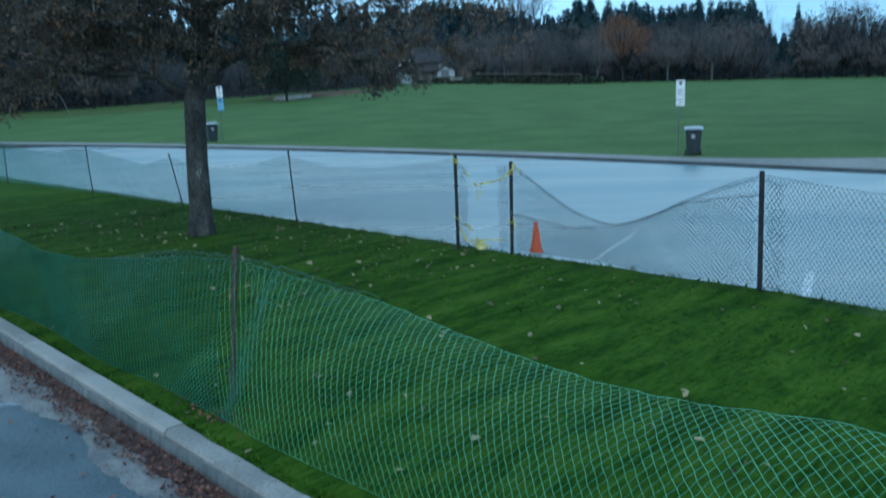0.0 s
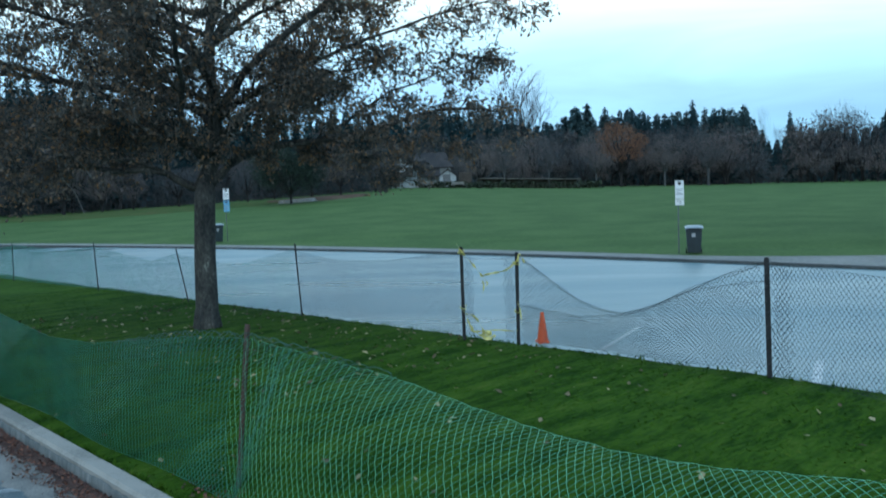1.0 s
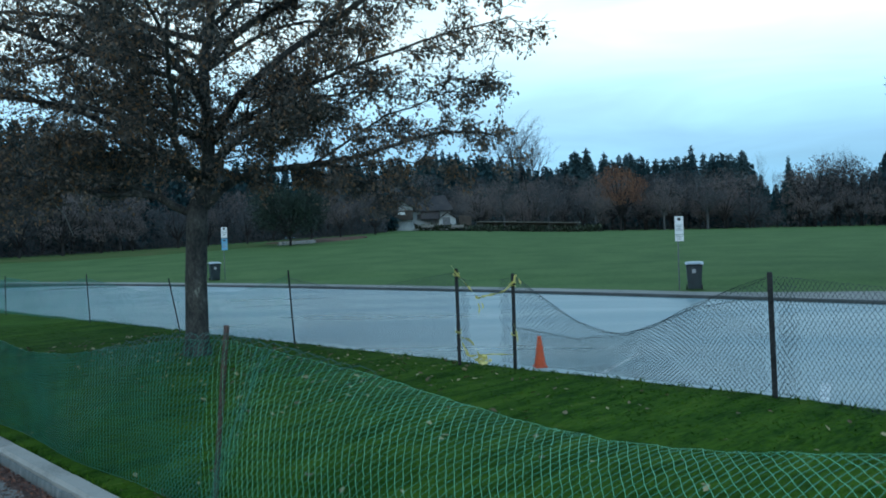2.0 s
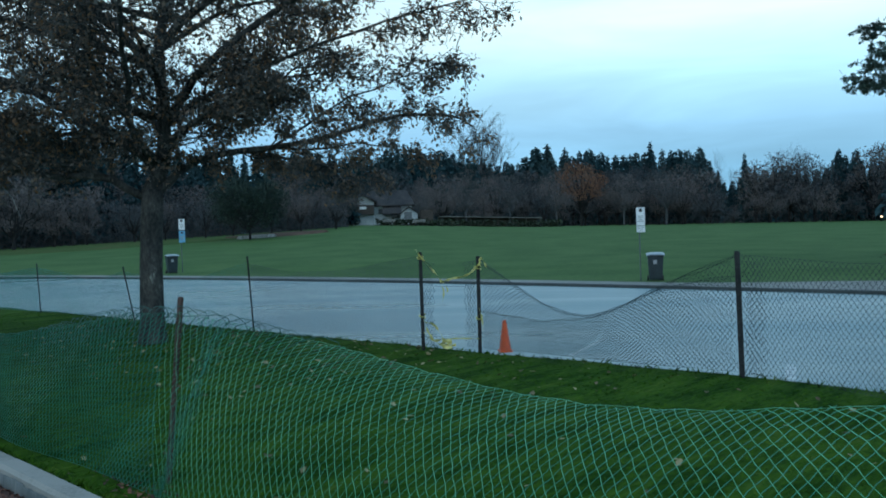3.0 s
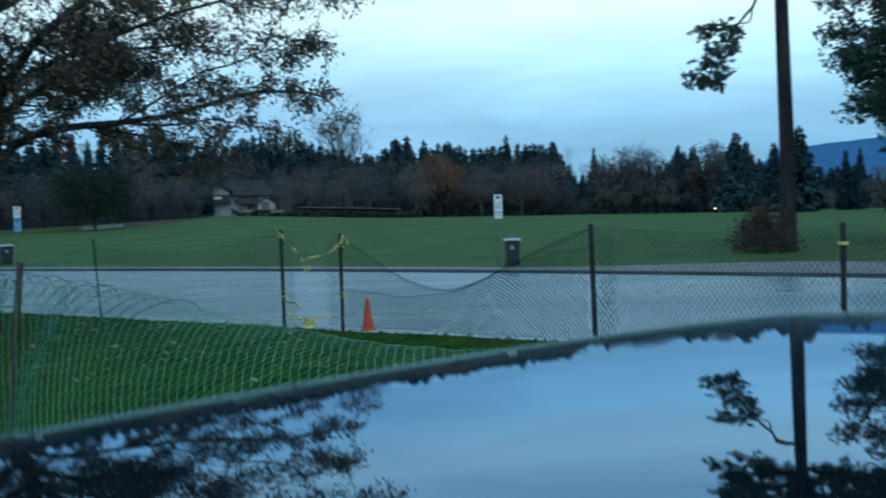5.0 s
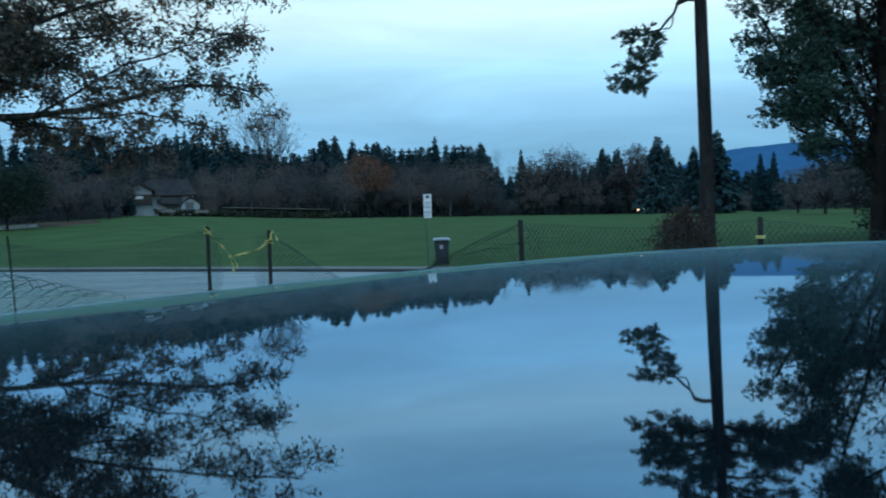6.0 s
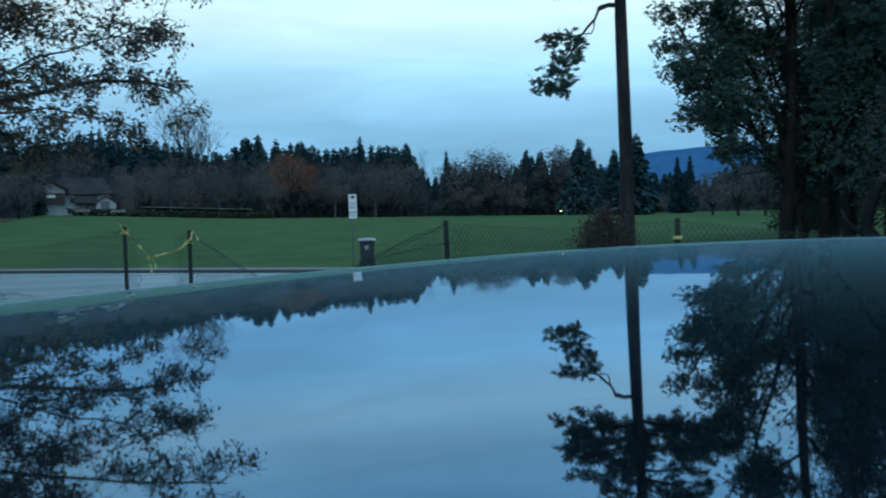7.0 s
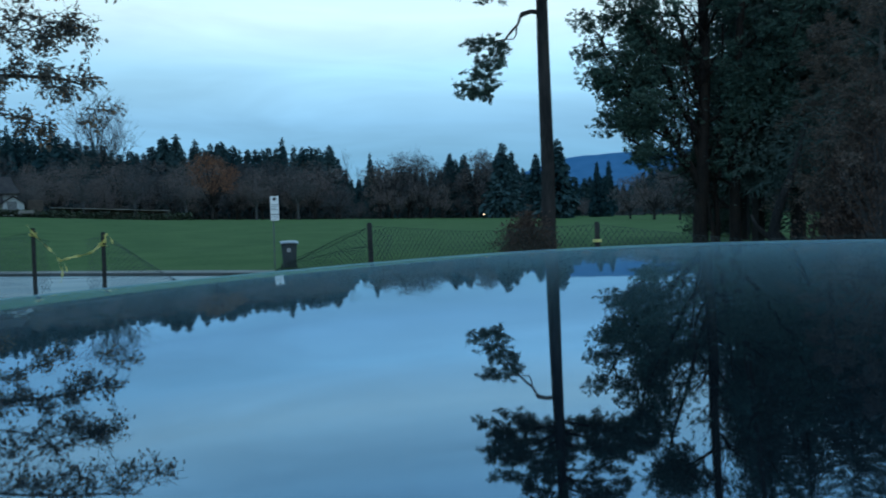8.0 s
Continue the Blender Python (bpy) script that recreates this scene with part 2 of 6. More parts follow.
M_PAINT.node_tree.nodes["Principled BSDF"].inputs["Sheen Weight"].default_value = 0.65     # a film of dew and dust
# sky blue reflected in the dew is put into the sheen's tint
M_PAINT.node_tree.nodes["Principled BSDF"].inputs["Sheen Tint"].default_value = (0.50, 0.82, 1.0, 1)
M_PAINT.node_tree.nodes["Principled BSDF"].inputs["Sheen Roughness"].default_value = 0.11
M_GLASS = material("dark_car_glass", (0.010, 0.012, 0.013), (0.014, 0.016, 0.017), 0.02, 2, 10, 0.0, world_space=False)
M_TYRE = material("tyre_rubber", (0.016, 0.016, 0.016), (0.028, 0.028, 0.028), 0.85, 10, 90, 0.2)
M_RIM = material("alloy_rim", (0.32, 0.33, 0.34), (0.45, 0.46, 0.47), 0.3, 6, 40, 0.05, metal=0.9)
M_TRIM = material("black_trim_plastic", (0.015, 0.015, 0.016), (0.028, 0.028, 0.03), 0.6, 10, 90, 0.1)
M_LAMPRED = material("red_lamp_lens", (0.22, 0.01, 0.01), (0.32, 0.02, 0.02), 0.15, 10, 60, 0.0)
M_LAMPCLEAR = material("clear_lamp_lens", (0.45, 0.46, 0.48), (0.6, 0.61, 0.63), 0.1, 10, 60, 0.0)
M_GLOW = bpy.data.materials.new("headlamp_glow")
M_GLOW.use_nodes = True
M_GLOW.node_tree.nodes["Principled BSDF"].inputs["Emission Color"].default_value = (1.0, 0.55, 0.22, 1)
M_GLOW.node_tree.nodes["Principled BSDF"].inputs["Emission Strength"].default_value = 3.0


# ---- mesh helpers ----
def solid(name, verts, faces, mat, parent=None, label="", smooth=False):
    me = bpy.data.meshes.new(name)
    me.from_pydata([tuple(v) for v in verts], [], [tuple(f) for f in faces])
    me.update()
    if smooth:
        me.shade_smooth()
    me.materials.append(mat)
    ob = new(name, me)
    if parent is not None:
        ob.parent = parent
    if label:
        ob["label"] = label
    return ob


def part(name, bm, mat, parent=None, label="", smooth=False):
    me = bpy.data.meshes.new(name)
    bmesh.ops.recalc_face_normals(bm, faces=bm.faces)
    bm.to_mesh(me)
    bm.free()
    if smooth:
        me.shade_smooth()
    me.materials.append(mat)
    ob = new(name, me)
    if parent is not None:
        ob.parent = parent
    if label:
        ob["label"] = label
    return ob


def thing(name, m, label, category, group="", kind=""):
    ob = new(name)
    ob.empty_display_size = 0.1
    ob.matrix_basis = m
    return tagged(ob, label, category, group, kind)


def box_bm(bm, cx, cy, cz, sx, sy, sz, bevel=0.0, turn=0.0):
    r = bmesh.ops.create_cube(bm, size=1.0, matrix=Matrix.Translation((cx, cy, cz)) @ Matrix.Rotation(turn, 4, "Z") @ Matrix.Diagonal((sx, sy, sz, 1)))
    if bevel:
        edges = list({e for v in r["verts"] for e in v.link_edges})
        bmesh.ops.bevel(bm, geom=edges, offset=bevel, segments=1, affect="EDGES", profile=0.5)
    return r["verts"]


def box(cx, cy, cz, sx, sy, sz, bevel=0.0):
    bm = bmesh.new()
    box_bm(bm, cx, cy, cz, sx, sy, sz, bevel)
    return bm


def lathe(profile, seg=16):
    """A turned shape about z from (radius, height) pairs."""
    v, f = [], []
    for r, z in profile:
        for k in range(seg):
            a = 2 * math.pi * k / seg
            v.append((r * math.cos(a), r * math.sin(a), z))
    for i in range(len(profile) - 1):
        for k in range(seg):
            f.append((i * seg + k, i * seg + (k + 1) % seg, (i + 1) * seg + (k + 1) % seg, (i + 1) * seg + k))
    f.append(tuple(range(seg - 1, -1, -1)))
    f.append(tuple((len(profile) - 1) * seg + k for k in range(seg)))
    return v, f


def tube(verts, faces, pts, radii, sides=5):
    """Adds a tapered tube along pts to verts and faces."""
    base = len(verts)
    n = len(pts)
    side = None
    for i in range(n):
        a, b = pts[max(i - 1, 0)], pts[min(i + 1, n - 1)]
        t = (b - a)
        t = t.normalized() if t.length > 1e-6 else Vector((0, 0, 1))
        if side is None:
            side = t.orthogonal().normalized()
        else:
            side = (side - t * side.dot(t))
            side = side.normalized() if side.length > 1e-6 else t.orthogonal().normalized()
        up = t.cross(side)
        for k in range(sides):
            w = 2 * math.pi * k / sides
            verts.append(pts[i] + (side * math.cos(w) + up * math.sin(w)) * radii[i])
    for i in range(n - 1):
        for k in range(sides):
            faces.append((base + i * sides + k, base + i * sides + (k + 1) % sides, base + (i + 1) * sides + (k + 1) % sides, base + (i + 1) * sides + k))
    faces.append(tuple(base + k for k in range(sides - 1, -1, -1)))
    faces.append(tuple(base + (n - 1) * sides + k for k in range(sides)))


# ---- the plan: d runs along the fence, n across it towards the field ----
DX, DY = 0.7297, -0.6838
NX, NY = 0.6838, 0.7297


def at(d, n, z=0.0):
    return Vector((d * DX + n * NX, d * DY + n * NY, z))


def dn(x, y):
    return x * DX + y * DY, x * NX + y * NY


def lerp_table(table, x):
    if x <= table[0][0]:
        return table[0][1]
    for (a, va), (b, vb) in zip(table, table[1:]):
        if x <= b:
            return va + (vb - va) * (x - a) / (b - a)
    return table[-1][1]


def smooth01(x):
    x = min(max(x, 0.0), 1.0)
    return x * x * (3 - 2 * x)


def far_kerb(d):
    """n of the far edge of the road."""
    return 23.1 - 0.005 * min(d + 6, 0) ** 2 if d > -60 else 8.52 + (d + 60) * 0.05


RISE = ((-60, 0.6), (-28, 0.9), (-14, 1.7), (-6, 2.3), (-2, 2.0), (5, 1.2), (15, 0.7), (28, 0.2), (60, -0.2))


def field_z(x, y):
    r = math.hypot(x, y)
    az = math.degrees(math.atan2(x, y))
    s = smooth01((r - 28) / 90)
    return -0.33 * (1 - s) + lerp_table(RISE, az) * s


def road_z(n, d=0.0):
    return -0.065 - 0.03 * max(n - 8.4, 0) - 0.01 * max(-d - 3, 0) * (1 - smooth01((n - 9) / 8))


# ---- ground ----
def build_ground():
    # one sheet to the horizon; it lies under the road, verge and lot
    rings = [0, 6, 12, 18, 22, 26, 30, 35, 40, 46, 53, 60, 70, 80, 92, 105, 120, 140, 165, 200, 260, 400, 800, 1800, 4000]
    seg = 120
    v, f = [(0, 0, -0.7)], []
    for r in rings[1:]:
        for k in range(seg):
            a = 2 * math.pi * k / seg
            x, y = r * math.sin(a), r * math.cos(a)
            d, n = dn(x, y)
            z = field_z(x, y)
            edge = far_kerb(d) + 0.1
            if n < edge + 3.0:
                z = min(z, -0.9 + max(n - edge, 0) * 0.05)
            if y < 0 and n > edge:
                z = max(z, -0.4)
            v.append((x, y, z))
    for k in range(seg):
        f.append((0, 1 + (k + 1) % seg, 1 + k))
    for i in range(len(rings) - 2):
        for k in range(seg):
            a, b = 1 + i * seg, 1 + (i + 1) * seg
            f.append((a + k, a + (k + 1) % seg, b + (k + 1) % seg, b + k))
    tagged(solid("ground", v, f, M_FIELD, smooth=True), "wide mown park field reaching the far trees", "ground", kind="structure")


build_ground()


def strip(name, d0, d1, dstep, rows, mat, label, category):
    """A sheet in the plan: rows are functions of d giving (n, z)."""
    v, f = [], []
    ds = [d0 + i * dstep for i in range(int((d1 - d0) / dstep) + 1)]
    for d in ds:
        for row in rows:
            n, z = row(d)
            v.append(at(d, n, z))
    w = len(rows)
    for i in range(len(ds) - 1):
        for j in range(w - 1):
            f.append((i * w + j, (i + 1) * w + j, (i + 1) * w + j + 1, i * w + j + 1))
    ob = solid(name, v, f, mat, smooth=True)
    return tagged(ob, label, category, kind="structure")


def field_at(d, n):
    p = at(d, n)
    return field_z(p.x, p.y)


# field apron from the far pavement out, following the kerb
def apron_row(k):
    def row(d):
        n = far_kerb(d) + pave_width(d) - 0.05 + k
        z = field_at(d, n)
        base = road_z(far_kerb(d)) + 0.08
        s = smooth01(k / 9)
        return n, base * (1 - s) + (z + 0.04) * s
    return row


def pave_width(d):
    return 1.30 + 3.40 * smooth01((d + 13) / 10)


strip("field_grass", -58, 60, 1.0, [apron_row(k) for k in (0, 0.7, 1.6, 3, 5, 7, 9, 12, 16)], M_FIELD, "mown green grass at the field's edge", "grass")
strip("far_pavement", -58, 60, 1.0, [(lambda d, k=k: (far_kerb(d) + 0.27 + k * (pave_width(d) - 0.27), road_z(far_kerb(d)) + 0.085)) for k in (0, 0.5, 1.0)], M_PATH, "pale gravel path along the field", "path")
# kerb split in two: the face's shade is put into a darker colour
strip("far_kerb", -58, 60, 1.0, [(lambda d, q=q: (far_kerb(d) + q[0], road_z(far_kerb(d)) + q[1])) for q in ((0, -0.1), (0.0, 0.07), (0.03, 0.095), (0.06, 0.096))], M_FARKERB, "face of the road's far kerb in a shade-dark colour", "kerb")
strip("far_kerb_top", -58, 60, 1.0, [(lambda d, q=q: (far_kerb(d) + q[0], road_z(far_kerb(d)) + q[1])) for q in ((0.06, 0.0965), (0.28, 0.10), (0.28, 0.0))], M_PATH, "pale top of the road's far kerb", "kerb")
strip("road", -80, 60, 2.0, [(lambda d, k=k: (8.2 + k * (far_kerb(d) + 0.02 - 8.2), road_z(8.2 + k * (far_kerb(d) + 0.02 - 8.2), d))) for k in (0, 0.06, 0.15, 0.3, 0.5, 0.75, 1.0)], M_ROAD, "damp asphalt road tinted with reflected sky blue beyond the fence", "road")


def verge_z(d, n):
    p = at(d, n)
    return 0.018 * (noise.noise(Vector((p.x * 0.6, p.y * 0.6, 0.3))) + 0.4 * noise.noise(Vector((p.x * 2.1, p.y * 2.1, 7)))) - 0.01 * max(-d - 3, 0)


def verge_edge(d):
    return 8.44 + 0.05 * noise.noise(Vector((d * 1.3, 2.2, 0))) + 0.03 * noise.noise(Vector((d * 5.3, 4.2, 0)))


VERGE_N = [2.60, 2.8] + [3.0 + 0.3 * i for i in range(18)]
strip("verge", -60, 30, 0.3, [(lambda d, n=n: (n, verge_z(d, n))) for n in VERGE_N] + [lambda d: (verge_edge(d), verge_z(d, 8.4)), lambda d: (verge_edge(d) + 0.05, verge_z(d, 8.4) - 0.12)], M_TURF, "soft green lawn verge between lot and road", "lawn")
strip("parking_lot", -60, 40, 2.0, [(lambda d, n=n: (n, -0.15)) for n in (-40, -20, -5, 0, 1.5, 2.47)], M_LOT, "blue-grey worn asphalt parking lot", "parking lot")


def gutter_edge(d):
    return 2.08 + 0.20 * noise.noise(Vector((d * 0.9, 1.7, 0))) + 0.08 * noise.noise(Vector((d * 3.1, 5.7, 0))) + 0.05 * noise.noise(Vector((d * 11, 3.7, 0)))


strip("gutter", -60, 30, 0.05, [lambda d: (gutter_edge(d), -0.1475), lambda d: (gutter_edge(d) + 0.02, -0.144), lambda d: (2.3, -0.143), lambda d: (2.48, -0.141)], M_GUTTER, "pale worn gutter along the kerb", "gutter")


def build_kerb():
    kerb = thing("kerb", Matrix.Identity(4), "weathered pale concrete kerb beside the lawn", "kerb", kind="structure")
    bm = bmesh.new()
    prof = [(2.45, -0.2), (2.462, -0.015), (2.485, 0.010), (2.60, 0.014), (2.615, 0.004), (2.615, -0.2)]
    L = 1.49
    rings = []
    for d in (0.0, 0.5, 1.0, L):
        rings.append([bm.verts.new((d, n, z)) for n, z in prof])
    for a, b in zip(rings, rings[1:]):
        for k in range(len(prof)):
            bm.faces.new((a[k], b[k], b[(k + 1) % len(prof)], a[(k + 1) % len(prof)]))
    bm.faces.new(rings[0])
    bm.faces.new(rings[-1][::-1])
    first = part("kerb_stone", bm, M_KERB, kerb)
    frame_m = Matrix(((DX, NX, 0, 0), (DY, NY, 0, 0), (0, 0, 1, 0), (0, 0, 0, 1)))
    for i in range(26):
        ob = first if i == 0 else first.copy()
        if i:
            scene.collection.objects.link(ob)
            ob.parent = kerb
        ob.matrix_basis = frame_m @ pose(-30 + i * 1.5, random.uniform(-0.004, 0.004), random.uniform(-0.006, 0.004), 0, 0, random.uniform(-0.1, 0.1))


build_kerb()


def soil_edge(d):
    return 2.29 + 0.12 * noise.noise(Vector((d * 1.1, 9.1, 0))) + 0.07 * noise.noise(Vector((d * 4.3, 1.1, 0))) + 0.04 * noise.noise(Vector((d * 15, 6.1, 0)))


strip("gutter_soil", -30, 3, 0.04, [lambda d: (soil_edge(d), -0.1425), lambda d: (soil_edge(d) + 0.03, -0.138), lambda d: (2.38, -0.130), lambda d: (2.44, -0.118)], M_SOIL, "dark damp leaf soil against the kerb", "soil")


def front_top(d):
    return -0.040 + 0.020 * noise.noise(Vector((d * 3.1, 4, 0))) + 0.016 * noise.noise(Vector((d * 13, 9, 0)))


# front coloured darker than the kerb's top, with upright stain streaks
strip("kerb_face", -30, 9, 0.04, [lambda d: (2.432, -0.16), lambda d: (2.4375, -0.1), lambda d: (2.443, front_top(d)), lambda d: (2.452, front_top(d) + 0.003)], M_KERBFACE, "darker front of the kerb with stain streaks", "kerb")


def paint_line(name, p0, p1, width, label, z0, slope, paint=None):
    a, b = Vector(p0), Vector(p1)
    t = (b - a).normalized()
    s = Vector((-t.y, t.x)) * width / 2
    v, f = [], []
    n = 14
    for i in range(n + 1):
        q = a + (b - a) * i / n
        for sg in (-1, 1):
            e = q + s * sg * (1 + 0.12 * noise.noise(Vector((q.x * 5, q.y * 5, sg))))
            dd, nn = dn(e.x, e.y)
            v.append((e.x, e.y, (road_z(nn, dd) if slope else z0) + 0.005))
    for i in range(n):
        f.append((2 * i, 2 * i + 1, 2 * i + 3, 2 * i + 2))
    tagged(solid(name, v, f, paint or M_LINE), label, "road marking", "painted bay lines", "structure")


paint_line("bay_line", (2.00, 10.27), (2.95, 12.5), 0.065, "worn white bay line on the damp road", 0, True)
paint_line("bay_line", (3.85, 7.95), (4.5, 9.45), 0.10, "worn white bay line on the damp road", 0, True)
paint_line("bay_line", (-4.6, 5.2), (-3.1, 5.86), 0.1, "faded white bay line on the lot", -0.15, False, M_LINEFADED)

# ---- grass blades and fallen leaves ----
rng = np.random.default_rng(5)


def scatter_blades():
    v, f = [], []
    count = 95000
    for i in range(count):
        u = rng.random()
        d = 4.5 - 26 * rng.random() ** 1.3
        n = 2.62 + 5.83 * (u ** 1.25)
        z = verge_z(d, n)
        p = at(d, n, z - 0.005)
        a = rng.random() * 6.283
        h = 0.012 + 0.014 * rng.random() + (0.03 if n < 2.68 or n > 8.36 else 0)
        w = 0.004 + 0.004 * rng.random() + 0.0006 * n
        tx, ty = math.cos(a) * w, math.sin(a) * w
        lx, ly = (rng.random() - 0.5) * 0.16, (rng.random() - 0.5) * 0.16
        b = len(v)
        v += [(p.x - tx, p.y - ty, p.z), (p.x + tx, p.y + ty, p.z), (p.x + lx, p.y + ly, p.z + h)]
        f.append((b, b + 1, b + 2))
    tagged(solid("grass", v, f, M_BLADE), "short green lawn blades on the verge", "grass", kind="stuff")


scatter_blades()


def leaf_shape(v, f, p, size, turn, tilt, roll):
    """A lobed, slightly cupped leaf of six faces."""
    m = Matrix.Translation(p) @ Euler((tilt, roll, turn)).to_matrix().to_4x4()
    outline = ((0.5, 0.0), (0.3, 0.17), (0.12, 0.36), (-0.12, 0.24), (-0.42, 0.2), (-0.5, 0.0), (-0.42, -0.2), (-0.12, -0.24), (0.12, -0.36), (0.3, -0.17))
    b = len(v)
    v.append(m @ Vector((0, 0, 0)))
    for x, y in outline:
        v.append(m @ Vector((x * size, y * size, (abs(y) * 0.5 + 0.12 * x * x) * size * 0.9)))
    k = len(outline)
    for i in range(k):
        f.append((b, b + 1 + i, b + 1 + (i + 1) % k))


def scatter_leaves():
    v, f = [], []
    for i in range(250):
        d = -14 + 18 * rng.random()
        n = 2.75 + 5.6 * rng.random()
        if d < -4 and rng.random() < 0.5:
            d, n = -10 + 6 * rng.random(), 6 + 2.3 * rng.random()
        leaf_shape(v, f, at(d, n, verge_z(d, n) + 0.03), 0.035 + 0.04 * rng.random() ** 2, rng.random() * 6.28, rng.normal() * 0.3, rng.normal() * 0.3)
    for i in range(260):      # a thicker fall below the oak
        d, n = -16 + 9.5 * rng.random(), 4.6 + 3.7 * rng.random()
        leaf_shape(v, f, at(d, n, verge_z(d, n) + 0.03), 0.05 + 0.05 * rng.random(), rng.random() * 6.28, rng.normal() * 0.3, rng.normal() * 0.3)
    for x, y, s in ((2.10, 7.92, 0.12), (-0.73, 5.86, 0.2), (0.22, 7.0, 0.14), (-2.94, 6.73, 0.1), (0.55, 4.62, 0.16), (1.95, 4.55, 0.12), (-1.55, 5.15, 0.09), (3.1, 6.2, 0.1), (1.35, 8.9, 0.14), (3.4, 5.9, 0.11), (-0.9, 4.5, 0.1), (0.1, 4.2, 0.1)):
        dd, nn = dn(x, y)
        leaf_shape(v, f, Vector((x, y, verge_z(dd, nn) + 0.03)), s * 0.6, rng.random() * 6.28, 0.15, 0.1)
    tagged(solid("fallen_leaves", v, f, M_LEAFFALL), "pale dry fallen leaves scattered on the lawn", "leaves", kind="stuff")
    v, f = [], []
    for i in range(8500):
        d = -15 + 17 * rng.random()
        clump = 0.5 + 0.5 * noise.noise(Vector((d * 1.1, 9.1, 0))) + 0.25 * noise.noise(Vector((d * 3.7, 2.1, 0)))
        n = 2.435 - (0.10 + 0.42 * max(clump, 0.0) ** 1.4) * rng.random() ** 1.15 - (0.25 * rng.random() if rng.random() < 0.04 else 0)
        leaf_shape(v, f, at(d, n, -0.134 + 0.02 * rng.random() + 0.012 * smooth01((n - 2.25) / 0.2)), 0.013 + 0.028 * rng.random() ** 2, rng.random() * 6.28, rng.normal() * 0.35, rng.normal() * 0.35)
    for i in range(90):       # a few caught at the stake's foot
        d, n = -4.6 + 0.3 * rng.normal(), 2.84 + 0.07 * rng.normal()
        leaf_shape(v, f, at(d, n, verge_z(d, n) + 0.018), 0.018 + 0.022 * rng.random(), rng.random() * 6.28, rng.normal() * 0.4, rng.normal() * 0.4)
    for i in range(70):
        leaf_shape(v, f, at(-13 + 14 * rng.random(), 0.8 + 1.5 * rng.random(), -0.13), 0.05, rng.random() * 6.28, 0, 0.2)
    tagged(solid("leaf_litter", v, f, M_LEAFLITTER), "brown and russet leaves drifted along the gutter", "leaves", kind="stuff")


scatter_leaves()


# ---- fences ----
def stake(name, base, top, mat, parent, half=0.026, label=""):
    """A T-section steel stake with a worn cap."""
    base, top = Vector(base), Vector(top)
    axis = (top - base).normalized()
    along = Vector((DX, DY, 0))
    side = (along - axis * along.dot(axis)).normalized()
    back = axis.cross(side)
    prof = [(-half, -half * 0.25), (half, -half * 0.25), (half, half * 0.2), (half * 0.25, half * 0.2), (half * 0.25, half * 1.1), (-half * 0.25, half * 1.1), (-half * 0.25, half * 0.2), (-half, half * 0.2)]
    bm = bmesh.new()
    rings = []
    L = (top - base).length
    for k, s in ((-0.25 / L, 1.0), (0.35, 1.0), (0.7, 1.0), (0.985, 1.0), (1.0, 0.8)):
        c = base + (top - base) * k
        rings.append([bm.verts.new(c + side * a * s + back * b * s) for a, b in prof])
    q = len(prof)
    for a, b in zip(rings, rings[1:]):
        for i in range(q):
            bm.faces.new((a[i], a[(i + 1) % q], b[(i + 1) % q], b[i]))
    bm.faces.new(rings[0][::-1])
    bm.faces.new(rings[-1])
    for k in range(1, 9):      # studs up the face
        c = base + (top - base) * (k / 9.2) - back * half * 0.4
        vs = bmesh.ops.create_cube(bm, size=1.0, matrix=Matrix.Translation(c) @ Matrix.Diagonal((half * 0.7, half * 0.7, 0.02, 1)))
    return part(name, bm, mat, parent, label)


def strand(v, f, pts, r):
    """A flat twisted plastic strand along pts: three-sided."""
    tube(v, f, pts, [r] * len(pts), 3)


def net(name, warp, length, height, families, mat, parent, r, steps, label=""):
    """A knotted diamond net. warp(s, h) gives the place at s along it and h from 0 (hem) to 1 (top)."""
    v, f = [], []
    for k_of, spacing in families:
        s0 = -4.0
        while s0 < length + 4.0:
            k = k_of(min(max(s0, 0), length))
            pts = []
            for i in range(steps + 1):
                h = i / steps
                s = s0 + k * (1 - h) * height + 0.005 * math.sin(i * 2.7 + s0 * 9)
                if -0.001 <= s <= length + 0.001:
                    pts.append(warp(s, h))
                elif pts:
                    break
            if len(pts) > 1:
                strand(v, f, pts, r)
            s0 += spacing
    for h in (0.0, 1.0):
        n = int(length / 0.12)
        strand(v, f, [warp(length * i / n, h) for i in range(n + 1)], r * 0.7)
    return solid(name, v, f, mat, parent, label)


# the near net, slack and sheared, on two stakes
TOPZ = ((-16, 1.1), (-12.5, 1.05), (-9.4, 0.82), (-8, 0.76), (-6.8, 0.84), (-5.6, 0.99), (-4.9, 1.09), (-4.3, 1.11), (-3.8, 1.03), (-3.2, 0.935), (-2.6, 0.87), (-2, 0.82), (-1.5, 0.83), (-1, 0.88), (-0.4, 0.985), (0, 1.01), (1.2, 0.95), (2.5, 1.05), (4, 1.1))
TOPN = ((-16, 2.95), (-9, 2.92), (-6.8, 2.86), (-4.9, 2.96), (-4.3, 3.06), (-3.2, 3.4), (-2, 3.4), (-1, 3.3), (0, 3.22), (2, 3.1), (4, 3.0))
NET_D0 = -15.0


